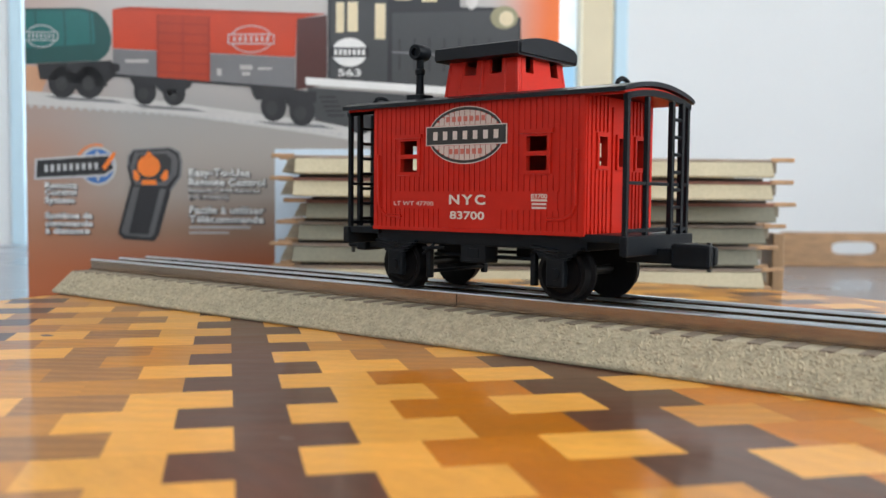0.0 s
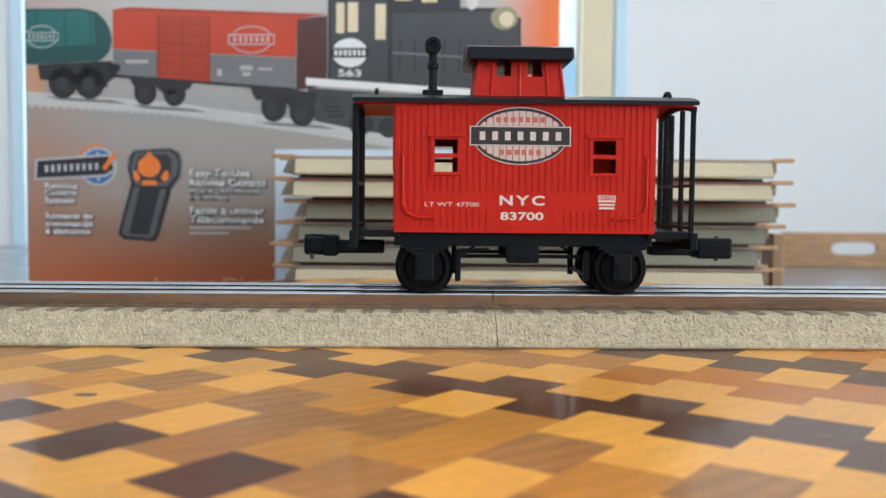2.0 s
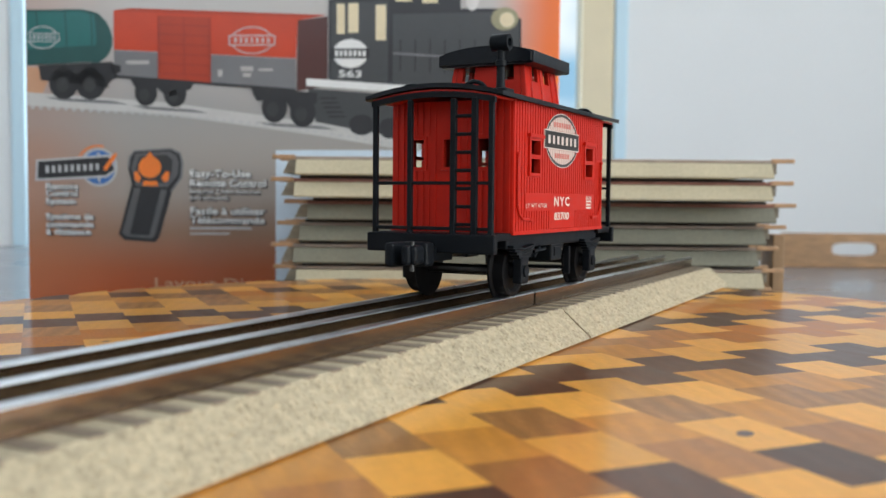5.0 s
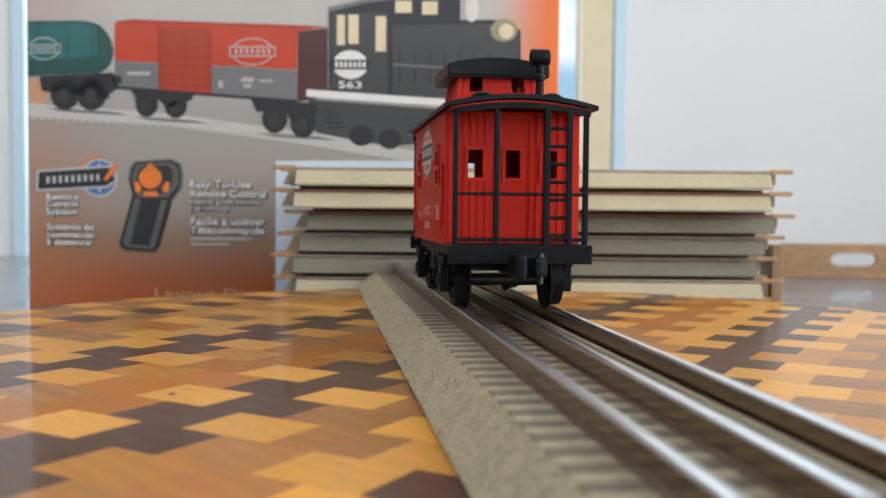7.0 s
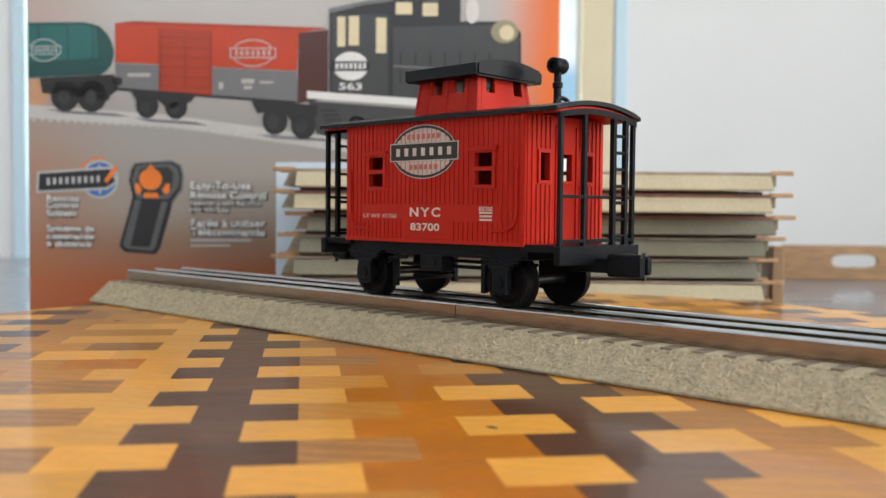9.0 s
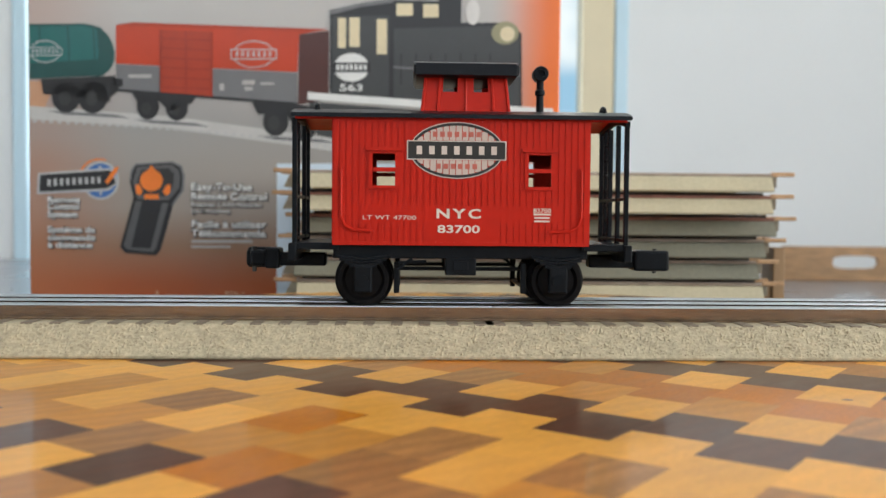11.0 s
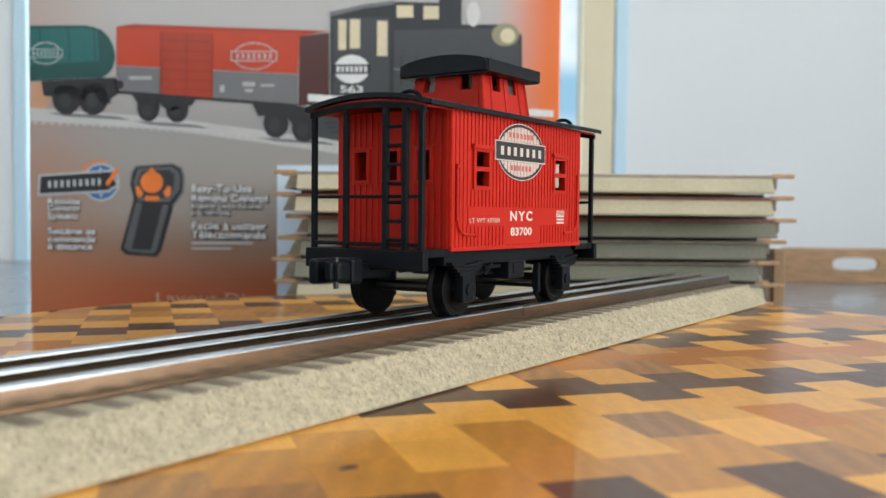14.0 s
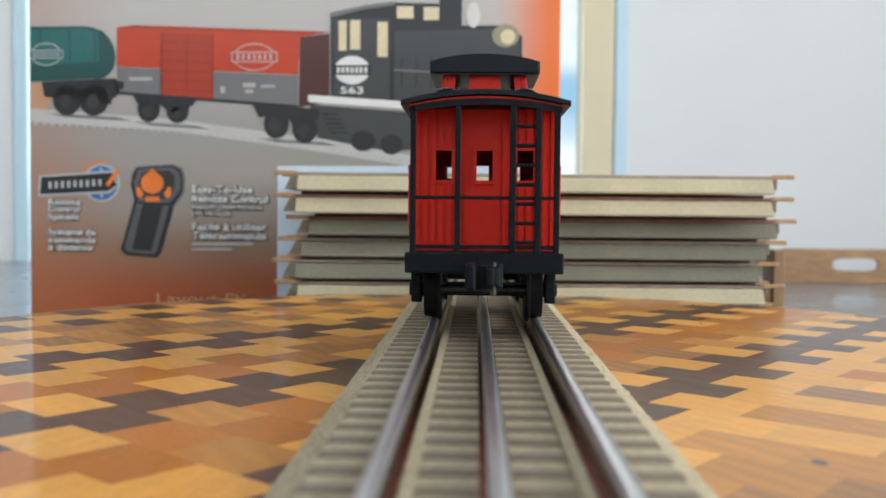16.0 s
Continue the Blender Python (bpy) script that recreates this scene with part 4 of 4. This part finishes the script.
    printed("printed_panel", [[(252, 352), (288, 354), (266, 438), (232, 436)]], INK_BLACK, rem, 3.5)
    printed("printed_rim", [[(229, 318), (231, 300), (240, 288), (305, 284), (322, 292), (327, 310), (325, 336), (306, 362), (303, 361), (321, 335), (323, 311), (319, 295), (304, 287), (241, 291), (234, 302), (232, 318)]], INK_GREY, rem, 2.5)
    printed("printed_face", [[(243, 294), (303, 290), (316, 299), (319, 312), (317, 332), (299, 353), (243, 351), (235, 320)]], INK_SLATE, rem, 3)
    printed("printed_bezel", [[(250, 299), (298, 296), (308, 306), (306, 330), (292, 346), (250, 344), (243, 320)]], INK_HUB, rem, 3.5)
    printed("printed_button", [oval(268, 318, 20, 19), [(259, 303), (268, 291), (278, 303)]], INK_ORANGE, rem, 4)
    printed("printed_button", [[(240, 326), (246, 325), (253, 337), (248, 345), (241, 340)], [(296, 325), (302, 326), (301, 340), (294, 345), (288, 337)], [(256, 342), (280, 342), (282, 351), (255, 351)]], INK_ORANGE, rem, 4)
    # plain brand plate
    plate = printed("printed_plate", [[(72, 308), (196, 300), (206, 322), (190, 332), (70, 338)]], INK_BLACK, c, 4, "dark plate with a blue disc and a red arrow")
    printed("printed_border", [[(68, 305), (197, 296), (210, 322), (193, 336), (66, 342)]], INK_PALE, plate, 3.8)
    printed("printed_arc", [oval(176, 317, 38, 38, 20, math.pi * 0.95, math.pi * 1.6) + oval(176, 317, 35, 35, 20, math.pi * 1.6, math.pi * 0.95)], INK_ORANGE, plate, 1.8)
    printed("printed_disc", [oval(178, 318, 33, 34)], INK_PALE, plate, 2)
    printed("printed_disc", [oval(178, 318, 29, 30)], INK_BLUE, plate, 3)
    printed("printed_arrow", [[(186, 320), (203, 296), (211, 293), (207, 304), (191, 325)]], INK_ORANGE, plate, 5)
    for k in range(9):
        printed("printed_bar", [rect(85 + 11 * k, 315.5 - 0.5 * k, 90.5 + 11 * k, 328 - 0.6 * k)], INK_PALE, plate, 5)
    for a in range(3):
        t = 0.5 + a * 1.05
        printed("printed_ray", [[(178 - 26 * math.cos(t) - 2, 318 - 26 * math.sin(t)), (178 - 26 * math.cos(t) + 2, 318 - 26 * math.sin(t)), (178 + 26 * math.cos(t) + 2, 318 + 26 * math.sin(t)), (178 + 26 * math.cos(t) - 2, 318 + 26 * math.sin(t))]], INK_PALE, plate, 3.5)
    for body, a, b, y in (("Remote", 84, 141, 352), ("Control", 84, 140, 364), ("System", 84, 137, 378), ("Syst\u00e8me de", 84, 168, 405), ("commande", 84, 168, 419), ("\u00e0 distance", 84, 163, 432)):
        printed_text(body, a, b, y, 15, INK_WHITE, c, 0.12, True)
    for body, a, b, y in (("Easy-To-Use", 338, 445, 330), ("Remote Control", 338, 472, 347), ("Facile \u00e0 utiliser", 338, 470, 396), ("T\u00e9l\u00e9commande", 338, 470, 412)):
        printed_text(body, a, b, y, 18, INK_WHITE, c, 0.14, True)
    printed_text("Requires 3 AAA Batteries", 338, 462, 361, 10.5, INK_LIGHT, c, 0.05, True)
    printed_text("(not included)", 338, 407, 372, 10, INK_LIGHT, c, 0.05, True)
    for q in ((338, 423, 446, 428), (338, 433, 408, 437)):
        printed("printed_bar", [rect(*q)], INK_DIM, c, 2)
    printed_text("Layout Di", 275, 432, 524, 26, INK_PEACH, c, 0.1)
    c.matrix_world = VIEW
    return c


# ---- stacked track sections ----
def build_stack():
    dist = 592.0
    # ends of each section and its small turn, from the table up
    pieces = ((530, 1376, 0.2, 0), (525, 1381, -0.3, 1), (530, 1371, 0.1, 0), (528, 1376, 0.0, 9), (525, 1366, 0.5, 13), (538, 1376, -0.4, 13), (545, 1399, 0.3, 10), (528, 1379, -0.2, -1), (534, 1377, 0.25, 0))
    length = 846 / 1640 * (dist - 38)
    made = {}
    for k, (a, b, yaw, back) in enumerate(pieces):
        x, _ = seen((a + b) / 2 - 10, 300, dist - 38)
        m = VIEW @ at(x, dist + back, TABLE_Z + 13.4 * k, 0, 0, yaw)
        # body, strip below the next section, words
        kind = ("plain", "plain", "plain", "cream", "grey", "grey", "grey_red", "pale", "top")[k]
        body, strip, words = {
            "plain": (ROADBED_SMOOTH, STRIP_GREY, "dull cream straight toy track section in a stack"),
            "cream": (ROADBED_CREAM, STRIP_GREY, "cream straight toy track section in a stack"),
            # the next two bodies have the overhang's shade mixed into their colour
            "grey": (ROADBED_SHADED, STRIP_GREY, "grey-green toy track section in a stack, shade mixed into its colour"),
            "grey_red": (ROADBED_SHADED, STRIP_RED, "toy track section in a stack, shade in its grey, red reflection in its rails"),
            "pale": (ROADBED_CREAM, STRIP_RED, "pale cream toy track section in a stack, red reflection in its rail colour"),
            "top": (ROADBED_CREAM, STRIP_GREY, "pale cream toy track section on top of a stack"),
        }[kind]
        if kind not in made:
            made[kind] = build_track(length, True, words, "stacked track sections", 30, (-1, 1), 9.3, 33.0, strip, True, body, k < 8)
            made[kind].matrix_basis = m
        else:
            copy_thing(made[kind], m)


# ---- wooden offcut by the stack ----
def build_offcut():
    o = tagged(new("wood_offcut"), "upright light brown wooden offcut beside stacked track", "wood block")
    dist = 606.0
    x0, zt = seen(1361, 436, dist)
    x1, _ = seen(1382, 436, dist)
    bm = bmesh.new()
    box(bm, x0, x1, dist - 8, dist + 14, TABLE_Z, zt, 0.8)
    part("post", bm, OFFCUT, o)
    bm = bmesh.new()
    box(bm, x0 - 9, x0 - 0.1, dist - 6, dist + 14, TABLE_Z, zt - 24, 0.6)
    part("short_post", bm, OFFCUT, o)
    o.matrix_world = VIEW


# ---- wooden tray at the back of the table ----
def build_tray():
    t = empty("serving_tray", "brown wooden serving tray with a cut-out handle", "tray")
    dist = 1330.0
    x0, zt = seen(1384, 434, dist)
    x1, zb = seen(1650, 492, dist)
    bm = bmesh.new()
    h0, k0 = seen(1474, 474, dist)
    h1, k1 = seen(1556, 452, dist)
    base = TABLE_Z + 0.2
    # a board with a rounded slot: matching rings round the slot and along the outline
    cx, cz, ra, rb = (h0 + h1) / 2, (k0 + k1) / 2, (h1 - h0) / 2, (k1 - k0) / 2
    angles = [math.pi * 2 * i / 40 for i in range(40)]
    angles += [math.atan2(z - cz, x - cx) % (2 * math.pi) for x in (x0, x1) for z in (base, zt)]
    rings = [[], [], [], []]
    for g in sorted(angles):
        cg, sg = math.cos(g), math.sin(g)
        r = (abs(cg / ra) ** 3.5 + abs(sg / rb) ** 3.5) ** (-1 / 3.5)
        far = min(((x1 if cg > 0 else x0) - cx) / cg if abs(cg) > 1e-6 else 1e9, ((zt if sg > 0 else base) - cz) / sg if abs(sg) > 1e-6 else 1e9)
        for ring, q, y in zip(rings, (r, far, far, r), (dist, dist, dist + 9, dist + 9)):
            ring.append(bm.verts.new((cx + q * cg, y, cz + q * sg)))
    for a, b in zip(rings, rings[1:] + rings[:1]):
        for i in range(len(a)):
            n = (i + 1) % len(a)
            bm.faces.new((a[i], a[n], b[n], b[i]))
    bm.normal_update()
    bmesh.ops.bevel(bm, geom=[e for e in bm.edges if e.calc_face_angle(0) > 1], offset=1.2, segments=2, affect="EDGES")
    part("handle_board", bm, TRAY, t)
    bm = bmesh.new()
    box(bm, x0 + 2, x1 - 2, dist + 9, dist + 90, base, base + 6, 1)
    part("tray_floor", bm, TRAY, t)
    for a in (x0 + 1, x1 - 9):
        bm = bmesh.new()
        box(bm, a, a + 8, dist + 9.3, dist + 90, base + 0.3, base + 38, 1)
        part("side_board", bm, TRAY, t)
    t.matrix_world = VIEW


carton = build_carton()
build_stack()
build_offcut()
build_tray()


# ---- things on the turntable, and their turning ----
board = build_board()
track_a = build_track(239, False, "straight toy track section with beige roadbed on the board", "track on the board", 25)
track_b = copy_thing(track_a, Matrix.Identity(4))
caboose = build_caboose()


def motions():
    for thing, local in ((board, at(0, 0, 0)), (track_a, at(-120.5, 1.5, 0)), (track_b, at(118.5, 1.5, 0)), (caboose, at(-11, 2.2, RAIL_TOP))):
        walk(thing, [(t, pose(0, 0, 0, 0, 0, a) @ local) for t, a in TURN])


motions()
